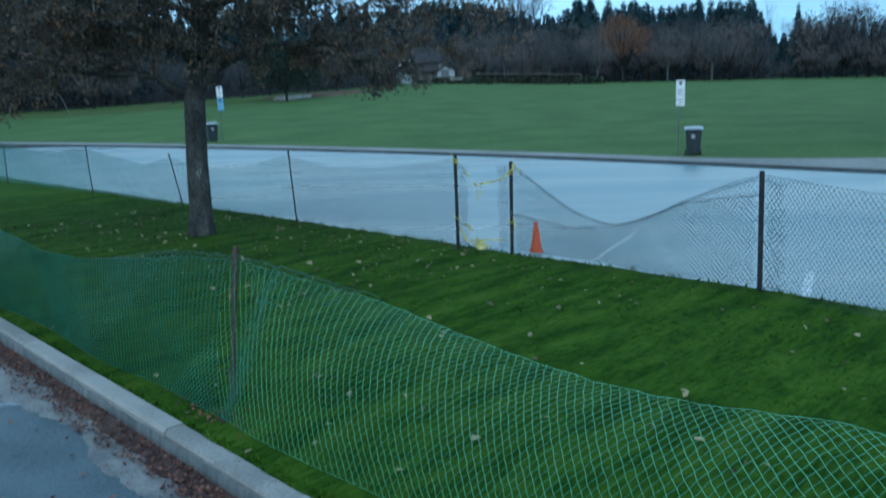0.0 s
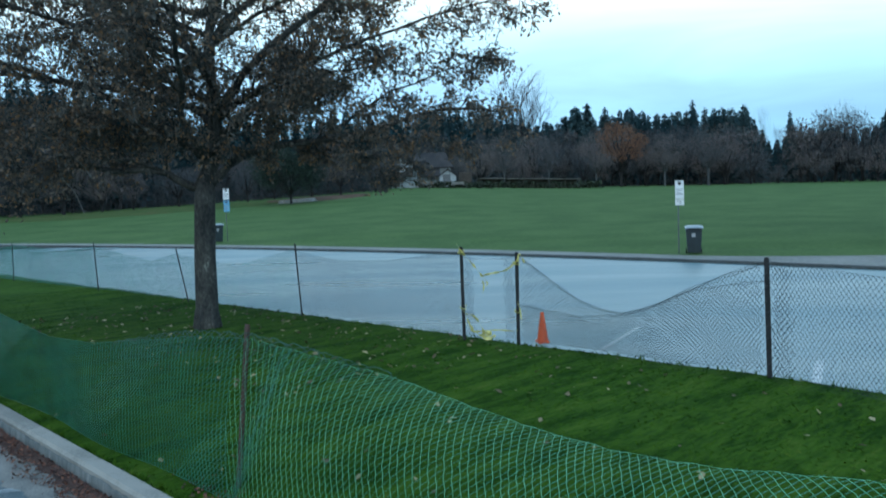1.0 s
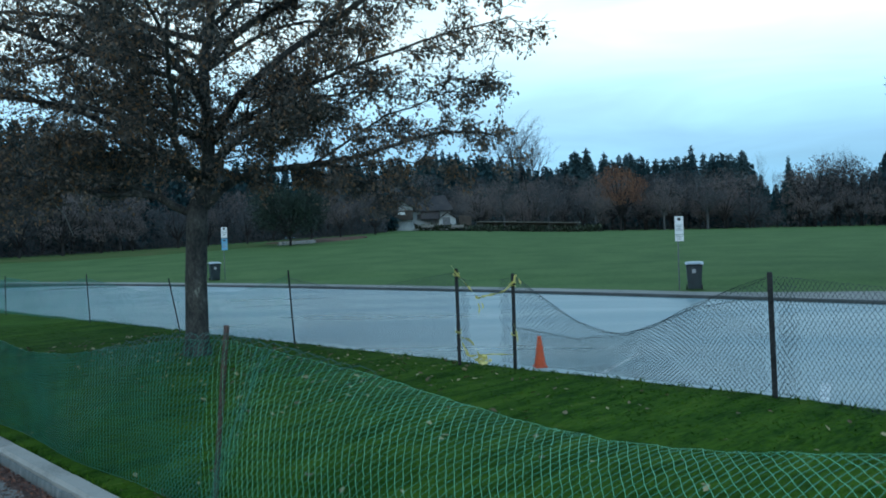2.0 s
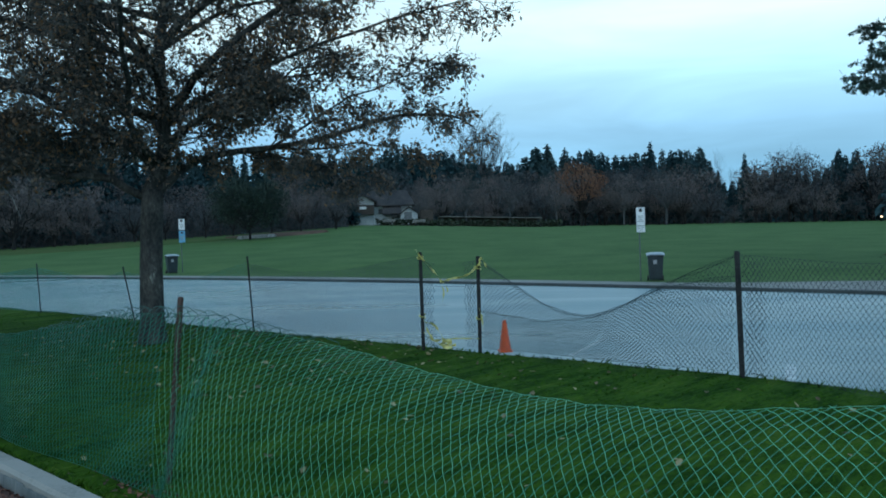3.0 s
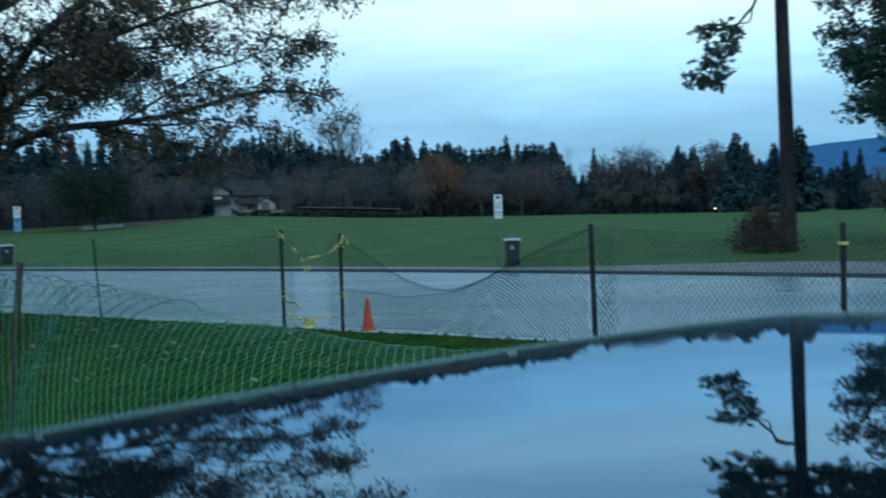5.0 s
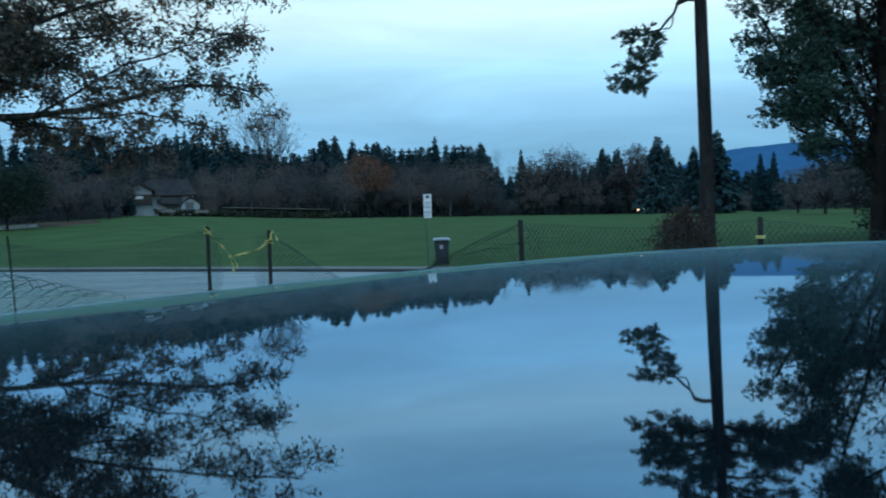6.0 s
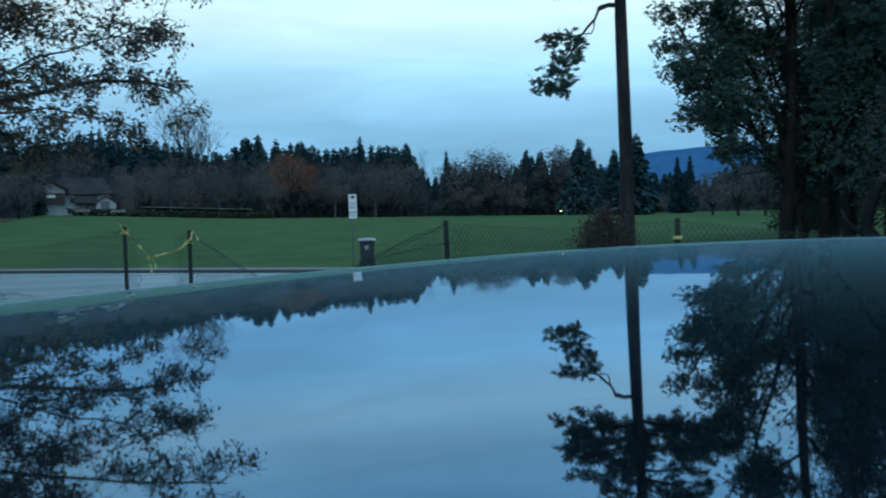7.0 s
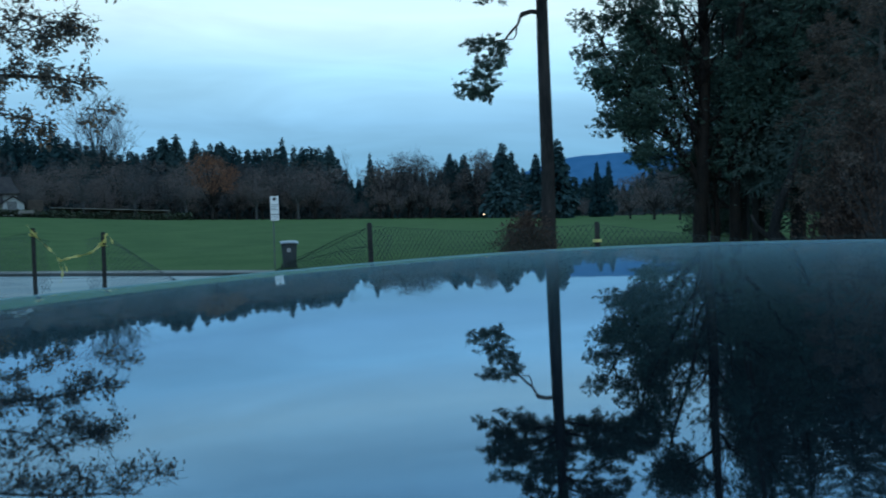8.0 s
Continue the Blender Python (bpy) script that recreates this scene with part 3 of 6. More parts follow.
def near_warp(s, h):
    d = NET_D0 + s
    zt, nt = lerp_table(TOPZ, d), lerp_table(TOPN, d)
    nb = 2.83 + 0.03 * smooth01((d + 5) / 0.8) + 0.03 * math.sin(d * 2.1)
    fold = 0.018 * math.sin(3.1 * d + 2.5 * h) * math.sin(math.pi * h) + 0.03 * math.exp(-((d + 4.1 + 0.25 * (1 - h)) / 0.16) ** 2) * math.sin(math.pi * h)
    n = nb + (nt - nb) * h ** 2.4 + fold
    curl = 0.005 * math.sin(d * 33) if h > 0.97 else 0
    return at(d, n, 0.012 + verge_z(d, n) * (1 - h) + zt * (h if d < -4.6 else 1 - (1 - h) ** (1 + 0.5 * smooth01((d + 4.6) / 2))) + curl)


near_fence = thing("net_fence", Matrix.Identity(4), "sagging green plastic net fence on rusty stakes", "fence")


def near_net(name, d0, d1, families, label):
    def warp(s, h):
        return near_warp(d0 - NET_D0 + s, h)
    for k, (table, spacing, mat, r) in enumerate(families):
        net(name, warp, d1 - d0, 1.1, [(lambda s, table=table: lerp_table(table, d0 + s), spacing)], mat, near_fence, r, 22, label)


near_net("netting", -15.0, -4.4, [(((-15, 0.02), (-5, 0.06)), 0.053, M_NETLOW, 0.0030), (((-15, -1.4), (-5, -1.4)), 0.050, M_NETLOW, 0.0028)], "green plastic netting in a shade-darkened colour")
near_net("netting", -4.44, 3.6, [(((-4.3, 0.22), (-3.5, 0.34), (-2, 0.58), (-0.4, 1.1), (2, 1.4)), 0.053, M_NETPALE, 0.0014), (((-4.4, -1.6), (-3.5, -1.2), (-2, -0.85), (0, -0.6), (2, -0.5)), 0.045, M_NET, 0.0013)], "slack bright green plastic netting")


def net_fold():
    """A doubled, bunched fold of the netting that runs from the top edge down to the stake's foot."""
    v, f = [], []
    rnd = random.Random(17)
    for k in range(11):
        off, ph = rnd.gauss(0, 0.042), rnd.uniform(0, 6.28)
        pts = []
        for i in range(19):
            h = i / 18
            d = lerp_table(((0, -4.34), (0.2, -4.18), (0.45, -4.05), (0.7, -3.98), (1, -4.0)), h) + off * (0.7 + 0.6 * h) + 0.02 * math.sin(9 * h + ph)
            pts.append(near_warp(d - NET_D0, h) - Vector((NX, NY, 0)) * (0.012 + 0.03 * math.sin(math.pi * h) * (0.5 + 0.5 * math.sin(ph))))
        strand(v, f, pts, 0.0015)
    for k in range(12):
        h0, ph = 0.04 + 0.92 * k / 12, rnd.uniform(0, 6.28)
        pts = []
        for i in range(9):
            h = min(max(h0 + 0.05 * (i / 8 - 0.5) * math.sin(ph), 0), 1)
            d = lerp_table(((0, -4.34), (0.2, -4.18), (0.45, -4.05), (0.7, -3.98), (1, -4.0)), h) - 0.08 + 0.16 * i / 8
            pts.append(near_warp(d - NET_D0, h) - Vector((NX, NY, 0)) * (0.012 + 0.025 * math.sin(math.pi * i / 8)))
        strand(v, f, pts, 0.0014)
    solid("net_fold", v, f, M_NETLOW, near_fence, "doubled dark teal fold of the netting")


net_fold()


def loose_loops():
    """Open loops of dark strands that stand up over the slack top edge beside the stake."""
    v, f = [], []
    rnd = random.Random(23)
    d0 = -6.4
    while d0 < -3.45:
        k = rnd.uniform(0.8, 1.2)
        tall = 0.042 * k * smooth01((d0 + 6.6) / 1.0) * (1 - 0.5 * smooth01((d0 + 3.8) / 0.8))
        pts = []
        for step, h, up in ((-0.02, 0.86, 0), (0.03, 0.93, 0), (0.08, 0.98, 0.01), (0.14, 1, 0.5 * tall), (0.20, 1, tall), (0.27, 1, 0.9 * tall), (0.33, 1, 0.5 * tall), (0.38, 0.98, 0)):
            pts.append(near_warp(d0 + 0.72 * step * k - NET_D0, h) + Vector((0, 0, up)))
        strand(v, f, pts, 0.0026)
        d0 += 0.085 * rnd.uniform(0.8, 1.2)
    solid("loose_edge", v, f, M_NETDARK, near_fence, "open dark loops along the slack top edge")


loose_loops()
stake("stake", at(-4.62, 3.05, 0), at(-4.375, 3.06, 1.22), M_RUST, near_fence, 0.021)
stake("stake", at(-12.4, 2.98, -0.1), at(-12.5, 2.95, 1.1), M_RUST, near_fence, 0.022)
stake("stake", at(2.6, 3.0, 0), at(2.55, 3.02, 1.15), M_RUST, near_fence, 0.022)

# the far fence along the road
POSTS = {"q4": ((-19.5, 28.9), -0.3, (0, 0), 1.1), "q3": ((-14.0, 23.79), -0.2, (0, 0.05), 1.15), "q2": ((-9.45, 19.94), -0.14, (-0.06, 0.03), 1.2),
         "qm": ((-5.9, 16.75), -0.08, (-0.24, 0.1), 1.1), "p0": ((-2.795, 14.03), -0.03, (-0.07, 0.03), 1.25), "p1": ((0.218, 11.05), 0.03, (0.0, 0.0), 1.25),
         "p2": ((0.967, 10.594), 0.0, (0.01, 0), 1.215), "p3": ((3.496, 8.218), 0.03, (-0.02, 0.005), 1.235), "p4": ((4.76, 5.97), 0.02, (0, 0), 1.225), "p5": ((5.95, 3.7), 0.0, (0, 0), 1.2), "p6": ((7.1, 1.5), 0.0, (0, 0), 1.2)}
far_fence = thing("mesh_fence", Matrix.Identity(4), "dark plastic mesh fence on steel stakes along the road", "fence")
for key, ((x, y), z, (lx, ly), h) in POSTS.items():
    s = stake("post", (x, y, z - 0.03), (x + lx, y + ly, z + h), M_STEEL, far_fence, 0.022 if key in ("p4", "p5") else 0.027 if key in ("p1", "p2", "p3") else 0.017)
    if key == "p4":
        bm = bmesh.new()
        bmesh.ops.create_cone(bm, cap_ends=True, segments=10, radius1=0.04, radius2=0.04, depth=0.025, matrix=Matrix.Translation((x, y, 1.08)))
        part("band", bm, M_TAPE, s, "faded yellow tape band")


def span(a, b, top, mat, bow=0.03, bottom=0.02, skew=0.0, r=0.0022, bunch=0):
    (xa, ya), za, la, ha = POSTS[a]
    (xb, yb), zb, lb, hb = POSTS[b]
    A, B = Vector((xa, ya, za)), Vector((xb, yb, zb))
    L = (B - A).length
    t = (B - A) / L
    out = Vector((-t.y, t.x, 0))

    def warp(s, h):
        k = s / L
        tilt = Vector((la[0], la[1], 0)) * (1 - k) + Vector((lb[0], lb[1], 0)) * k
        zt = lerp_table(top, k)
        hh = bottom + (zt - bottom) * h
        sag = h * (1.15 - zt) * 0.35
        return A + t * s + tilt * h + out * (bow * math.sin(7 * k + 3 * h) * math.sin(math.pi * k) + 0.12 * sag) + Vector((0, 0, hh - za * 0 + skew))
    if bunch:
        v, f = [], []
        for q in range(bunch):
            wob = [warp(L * i / 40, 1.0 - 0.012 * q) + Vector((0, 0, 0.012 * math.sin(i * 0.9 + q * 1.9))) for i in range(41)]
            strand(v, f, wob, 0.0018)
        solid("bunched_edge", v, f, mat, far_fence, "bunched dark top edge of the netting")
    net("netting", warp, L, 1.15, [(lambda s: 0.75, 0.052), (lambda s: -0.75, 0.052)], mat, far_fence, r * 0.88, 9)


span("q4", "q3", ((0, 1.0), (0.5, 0.85), (1, 1.05)), M_NETTEAL, r=0.0034)
span("q3", "q2", ((0, 1.1), (0.3, 1.05), (0.6, 0.95), (1, 1.1)), M_NETTEAL, r=0.0032)
span("q2", "qm", ((0, 1.1), (0.4, 0.95), (0.7, 0.80), (1, 1.0)), M_NETTEAL, r=0.0023)
span("qm", "p0", ((0, 1.0), (0.35, 0.84), (0.6, 0.84), (1, 1.15)), M_NETTEAL, r=0.0023)
span("p0", "p1", ((0, 1.12), (0.3, 0.98), (0.6, 1.0), (1, 1.2)), M_NETFAR, r=0.0023)
span("p2", "p3", ((0, 1.18), (0.10, 1.0), (0.2, 0.80), (0.3, 0.63), (0.4, 0.53), (0.48, 0.51), (0.58, 0.60), (0.7, 0.80), (0.85, 1.02), (1, 1.2)), M_NETFAR, bunch=4)
span("p2", "p3", ((0, 0.5), (0.3, 0.42), (0.5, 0.5), (0.75, 0.85), (1, 1.0)), M_NETFAR, bow=0.06, r=0.0015, bunch=2)
span("p3", "p4", ((0, 1.2), (0.5, 1.14), (1, 1.2)), M_NETFAR)
span("p4", "p5", ((0, 1.2), (0.5, 1.08), (1, 1.15)), M_NETFAR)
span("p5", "p6", ((0, 1.15), (0.5, 1.08), (1, 1.15)), M_NETFAR)
# loose ends of the mesh where the gap was cut
for key, sg in (("p1", 1), ("p2", -1), ("p3", 1)):
    (x, y), z, _, h = POSTS[key]

    def loose(s, hh, x=x, y=y, sg=sg):
        return Vector((x + sg * s * 0.73, y - sg * s * 0.66 + 0.05 * math.sin(4 * hh + s * 12), 0.03 + hh * (1.14 - 0.2 * s)))
    net("netting", loose, 0.26, 1.1, [(lambda s: 0.7, 0.05), (lambda s: -0.7, 0.05)], M_NETFAR, far_fence, 0.0024, 9)


def ribbon(name, pts, width, parent, twist=0.6, label=""):
    v, f = [], []
    pts = [Vector(p) for p in pts]
    fine = []
    for i in range(len(pts) - 1):
        p0, p1, p2, p3 = pts[max(i - 1, 0)], pts[i], pts[i + 1], pts[min(i + 2, len(pts) - 1)]
        for k in range(8):
            t = k / 8
            fine.append(0.5 * ((2 * p1) + (p2 - p0) * t + (2 * p0 - 5 * p1 + 4 * p2 - p3) * t * t + (3 * p1 - p0 - 3 * p2 + p3) * t ** 3))
    fine.append(pts[-1])
    for i, p in enumerate(fine):
        t = (fine[min(i + 1, len(fine) - 1)] - fine[max(i - 1, 0)]).normalized()
        s = t.cross(Vector((NX, NY, 0.15))).normalized()
        u = t.cross(s)
        a = twist * math.sin(i * 0.55) + 0.3
        w = (s * math.cos(a) + u * math.sin(a)) * width / 2 * (0.75 + 0.25 * math.sin(i * 1.3))
        th = (s * math.cos(a + 1.57) + u * math.sin(a + 1.57)) * 0.0015
        v += [p - w, p + th, p + w, p - th]
    for i in range(len(fine) - 1):
        for k in range(4):
            f.append((4 * i + k, 4 * i + (k + 1) % 4, 4 * i + 4 + (k + 1) % 4, 4 * i + 4 + k))
    return solid(name, v, f, M_TAPE, parent, label)


def build_tape():
    tape = thing("caution_tape", Matrix.Identity(4), "crumpled yellow caution tape strung between two posts", "tape")
    a, b = Vector((0.218, 11.03, 1.22)), Vector((0.967, 10.57, 1.09))
    k = Vector((0.50, 10.84, 0.88))
    ribbon("strip", [a + Vector((-0.06, 0, 0.1)), a, a + Vector((0.12, -0.08, -0.14)), k + Vector((-0.07, 0.03, 0.1)), k], 0.042, tape)
    ribbon("strip", [k, k + Vector((0.12, -0.08, 0.04)), b + Vector((-0.14, 0.08, -0.12)), b, b + Vector((0.04, 0, 0.05))], 0.034, tape)
    ribbon("strip", [k + Vector((-0.03, 0, 0.02)), k + Vector((0.02, 0, -0.12)), k + Vector((0.0, 0, -0.26))], 0.034, tape)
    ribbon("strip", [k + Vector((0.02, 0, 0.0)), k + Vector((0.07, 0, -0.1)), k + Vector((0.05, -0.02, -0.16))], 0.03, tape)
    for p in (a, b):
        ribbon("wrap", [p + Vector((0.045 * math.cos(q), 0.045 * math.sin(q), -0.02 * q / 3)) for q in (0, 1, 2, 3, 4, 5, 6.2, 7.2)], 0.034, tape, 0.1)
        ribbon("wrap", [Vector((p.x, p.y, 0.44)) + Vector((0.045 * math.cos(q), 0.045 * math.sin(q), -0.02 * q / 3)) for q in (0, 1, 2, 3, 4, 5, 6.2, 7.2)], 0.034, tape, 0.1)
    ribbon("strip", [b + Vector((0.02, -0.02, 0)), b + Vector((0.04, -0.03, 0.1)), b + Vector((0.08, -0.05, 0.06)), b + Vector((0.11, -0.08, -0.02))], 0.03, tape)
    ribbon("strip", [(0.967, 10.55, 0.55), (1.0, 10.51, 0.42), (1.01, 10.5, 0.25)], 0.03, tape)
    ribbon("strip", [(0.22, 11.0, 0.42), (0.3, 10.95, 0.2), (0.42, 10.88, 0.06), (0.56, 10.8, 0.03), (0.66, 10.74, 0.06)], 0.042, tape)
    ribbon("strip", [(0.26, 10.98, 0.34), (0.38, 10.92, 0.30), (0.47, 10.86, 0.17), (0.52, 10.83, 0.05), (0.60, 10.78, 0.09), (0.54, 10.78, 0.12)], 0.05, tape)
    ribbon("strip", [(0.46, 10.86, 0.05), (0.53, 10.80, 0.10), (0.60, 10.76, 0.05), (0.56, 10.74, 0.02), (0.48, 10.80, 0.03)], 0.055, tape)
    ribbon("strip", [(0.5, 10.84, 0.12), (0.7, 10.72, 0.14), (0.96, 10.56, 0.15)], 0.022, tape)
    ribbon("strip", [(0.24, 11.0, 0.2), (0.36, 10.9, 0.1), (0.5, 10.8, 0.12), (0.58, 10.74, 0.03)], 0.034, tape)


build_tape()


def build_cone():
    cone = thing("traffic_cone", pose(1.31, 10.87, road_z(8.83), 0, 0, 12), "bright orange plastic traffic cone on the road edge", "traffic cone")
    bm = box(0, 0, 0.014, 0.17, 0.17, 0.028, 0.008)
    part("base", bm, M_CONE, cone)
    v, f = lathe([(0.080, 0.026), (0.078, 0.045), (0.072, 0.07), (0.052, 0.22), (0.028, 0.38), (0.026, 0.415), (0.020, 0.42), (0.016, 0.40)], 20)
    solid("body", v, f, M_CONE, cone, smooth=True)


build_cone()


# ---- bins and signs across the road ----
def build_bin(x, y, z, turn, label, scale=1.0):
    b = thing("wheelie_bin", pose(x, y, z, 0, 0, turn) @ Matrix.Scale(scale, 4), label, "bin", "bins by the field")
    bm = bmesh.new()
    lo = [bm.verts.new(p) for p in ((-0.23, -0.27, 0.06), (0.23, -0.27, 0.06), (0.23, 0.22, 0.06), (-0.23, 0.22, 0.06))]
    mid = [bm.verts.new(p) for p in ((-0.285, -0.34, 0.93), (0.285, -0.34, 0.93), (0.285, 0.32, 0.93), (-0.285, 0.32, 0.93))]
    rim = [bm.verts.new(p) for p in ((-0.31, -0.37, 0.935), (0.31, -0.37, 0.935), (0.31, 0.34, 0.935), (-0.31, 0.34, 0.935))]
    top = [bm.verts.new(p) for p in ((-0.31, -0.37, 0.985), (0.31, -0.37, 0.985), (0.31, 0.34, 0.985), (-0.31, 0.34, 0.985))]
    bm.faces.new(lo[::-1])
    for a, c in ((lo, mid), (mid, rim), (rim, top)):
        for k in range(4):
            bm.faces.new((a[k], a[(k + 1) % 4], c[(k + 1) % 4], c[k]))
    bm.faces.new(top)
    bmesh.ops.bevel(bm, geom=list(bm.edges), offset=0.012, segments=1, affect="EDGES")
    part("body", bm, M_BIN, b)
    bm = bmesh.new()
    ys = [-0.40, -0.36, -0.2, 0.0, 0.2, 0.34]
    zs = [0.99, 1.02, 1.055, 1.07, 1.06, 1.03]
    up = [[bm.verts.new((sx * 0.325, yy, zz)) for sx in (-1, -0.6, 0.6, 1)] for yy, zz in zip(ys, zs)]
    for row in up:
        for q in (0, 3):
            row[q].co.z -= 0.03
    for i in range(len(ys) - 1):
        for k in range(3):
            bm.faces.new((up[i][k], up[i][k + 1], up[i + 1][k + 1], up[i + 1][k]))
    r = bmesh.ops.extrude_face_region(bm, geom=list(bm.faces))
    bmesh.ops.translate(bm, verts=[e for e in r["geom"] if isinstance(e, bmesh.types.BMVert)], vec=(0, 0, -0.02))
    part("lid", bm, M_LID, b, "pale grey lid")
    bm = bmesh.new()
    box_bm(bm, 0, 0.385, 0.97, 0.5, 0.03, 0.03, 0.008)
    box_bm(bm, -0.22, 0.36, 0.97, 0.03, 0.06, 0.03)
    box_bm(bm, 0.22, 0.36, 0.97, 0.03, 0.06, 0.03)
    part("handle", bm, M_BIN, b)
    for sx in (-0.27, 0.27):
        bm = bmesh.new()
        bmesh.ops.create_cone(bm, cap_ends=True, segments=16, radius1=0.1, radius2=0.1, depth=0.05, matrix=Matrix.Translation((sx, 0.24, 0.1)) @ Matrix.Rotation(math.pi / 2, 4, "Y"))
        part("wheel", bm, M_TYRE, b)
    bm = box(-0.02, -0.337, 0.72, 0.13, 0.012, 0.15)
    bmesh.ops.rotate(bm, verts=bm.verts, cent=(0, -0.32, 0.72), matrix=Matrix.Rotation(radians(-4.6), 3, "X"))
    part("sticker", bm, M_GREYTEXT, b, "pale worn sticker")
    return b


build_bin(7.41, 27.04, road_z(23.1) + 0.085, -12, "dark blue-grey wheelie bin with a pale lid on the path", 0.89)
build_bin(-13.45, 41.2, road_z(18.6) + 0.09, 30, "dark wheelie bin on the path beside a sign", 0.92)


def build_sign(x, y, z, turn, label, plates):
    s = thing("park_sign", pose(x, y, z, 0, 0, turn), label, "sign", "signs by the field")
    bm = bmesh.new()
    bmesh.ops.create_cone(bm, cap_ends=True, segments=10, radius1=0.02, radius2=0.02, depth=2.39, matrix=Matrix.Translation((-0.05, 0.035, 1.195)))
    part("pole", bm, M_POLE, s)
    for w, h, zc, mat in plates:
        bm = box(0, 0, zc, w, 0.012, h, 0.004)
        p = part("plate", bm, mat, s, "white enamel plate" if mat is M_SIGN else "pale blue enamel plate")
        bm = bmesh.new()
        if h > 0.5:
            bmesh.ops.create_circle(bm, cap_ends=True, segments=18, radius=w * 0.2, matrix=Matrix.Translation((0, -0.011, zc + h * 0.34)) @ Matrix.Rotation(math.pi / 2, 4, "X"))
            part("emblem", bm, M_INK, p)
            rows = (0.02, -0.07, -0.17, -0.26)
        else:
            bm.free()
            rows = (0.25, 0.0, -0.25)
        for k, q in enumerate(rows):
            part("text_bar", box(0, -0.008, zc + h * q, w * (0.72 - 0.13 * (k % 3)), 0.006, min(h * 0.045, 0.022)), M_GREYTEXT if h > 0.5 else M_INK, p)
    return s


build_sign(6.99, 27.15, road_z(23.1) + 0.08, -18, "white park notice sign on a thin steel pole", [(0.28, 0.60, 2.15, M_SIGN), (0.28, 0.20, 1.73, M_SIGN)])
build_sign(-13.0, 41.6, road_z(18.6) + 0.08, 15, "white and blue park sign on a pole", [(0.30, 0.55, 2.49, M_SIGN), (0.30, 0.60, 1.87, M_SIGNBLUE)])


# ---- trees ----
def quad_leaf(v, f, p, axis, size, width, spin):
    """One pointed leaf blade folded along its rib."""
    a = axis.normalized()
    s = a.orthogonal().normalized()
    s = Matrix.Rotation(spin, 3, a) @ s
    b = len(v)
    up = a.cross(s) * size * 0.12
    v += [p, p + a * size * 0.5 + s * size * width + up, p + a * size, p + a * size * 0.5 - s * size * width + up]
    f += [(b, b + 1, b + 2), (b, b + 2, b + 3)]


def bent(a, b, rnd, sway, n):
    pts = []
    off = Vector((0, 0, 0))
    for i in range(n + 1):
        t = i / n
        p = a.lerp(b, t) + off
        if 0 < i < n:
            p += Vector((rnd.uniform(-1, 1), rnd.uniform(-1, 1), rnd.uniform(-1, 1))) * sway
        pts.append(p)
    return pts


class Grower:
    def __init__(self, seed):
        self.rnd = random.Random(seed)
        self.bv, self.bf, self.lv, self.lf = [], [], [], []
        self.tips = []

    def limb(self, pts, r0, r1, sides=6):
        n = len(pts) - 1
        tube(self.bv, self.bf, pts, [r0 + (r1 - r0) * (i / n) ** 0.8 for i in range(n + 1)], sides)

    def spread(self, pts, r, depth, length, droop, up, kids, sides=4, gap=0.25, taper=0.5, flat=1.0, below=0):
        """Side branches off a limb, and theirs in turn; the last ones carry the leaves."""
        rnd = self.rnd
        n = len(pts) - 1
        for k in range(kids):
            t = gap + (1 - gap) * (k + rnd.random()) / kids
            i = min(int(t * n), n - 1)
            p = pts[i].lerp(pts[i + 1], t * n - i)
            along = (pts[i + 1] - pts[i]).normalized()
            side = along.orthogonal().normalized()
            side = Matrix.Rotation(rnd.uniform(0, 6.283), 3, along) @ side
            side.z *= flat
            way = (along * rnd.uniform(0.35, 0.9) + side * rnd.uniform(0.6, 1.1) + Vector((0, 0, up))).normalized()
            L = length * rnd.uniform(0.6, 1.15) * (1.2 - taper * t)
            end = p + way * L + Vector((0, 0, -droop * L))
            q = bent(p, end, rnd, L * 0.07, 4)
            for j, c in enumerate(q):
                c.z += droop * L * 0.5 * math.sin(math.pi * j / 4)
            rr = r * (1 - 0.6 * t) * 0.5
            self.limb(q, max(rr, 0.006), max(rr * 0.4, 0.004), sides if depth > 1 else 3)
            if depth > 1:
                self.spread(q, rr, depth - 1, length * 0.52, droop, up, (below if below else max(kids - 1, 3)), 3, 0.15, 0.35, flat, below - 2 if below > 5 else 0)
            else:
                self.tips.append(q)

    def leaves(self, per, size, width, hang, scatter, thin=None):
        rnd = self.rnd
        for q in self.tips:
            if thin and rnd.random() < thin(q[-1]):
                continue
            for k in range(per):
                t = rnd.uniform(0.15, 1.0) * 4
                i = min(int(t), 3)
                p = q[i].lerp(q[i + 1], t - i) + Vector((rnd.gauss(0, scatter), rnd.gauss(0, scatter), rnd.gauss(-scatter * 0.5, scatter)))
                way = Vector((rnd.gauss(0, 0.6), rnd.gauss(0, 0.6), rnd.gauss(-hang, 0.5)))
                if way.length < 0.1:
                    way = Vector((0, 0, -1))
                quad_leaf(self.lv, self.lf, p, way, size * rnd.uniform(0.6, 1.2), width, rnd.uniform(0, 6.28))


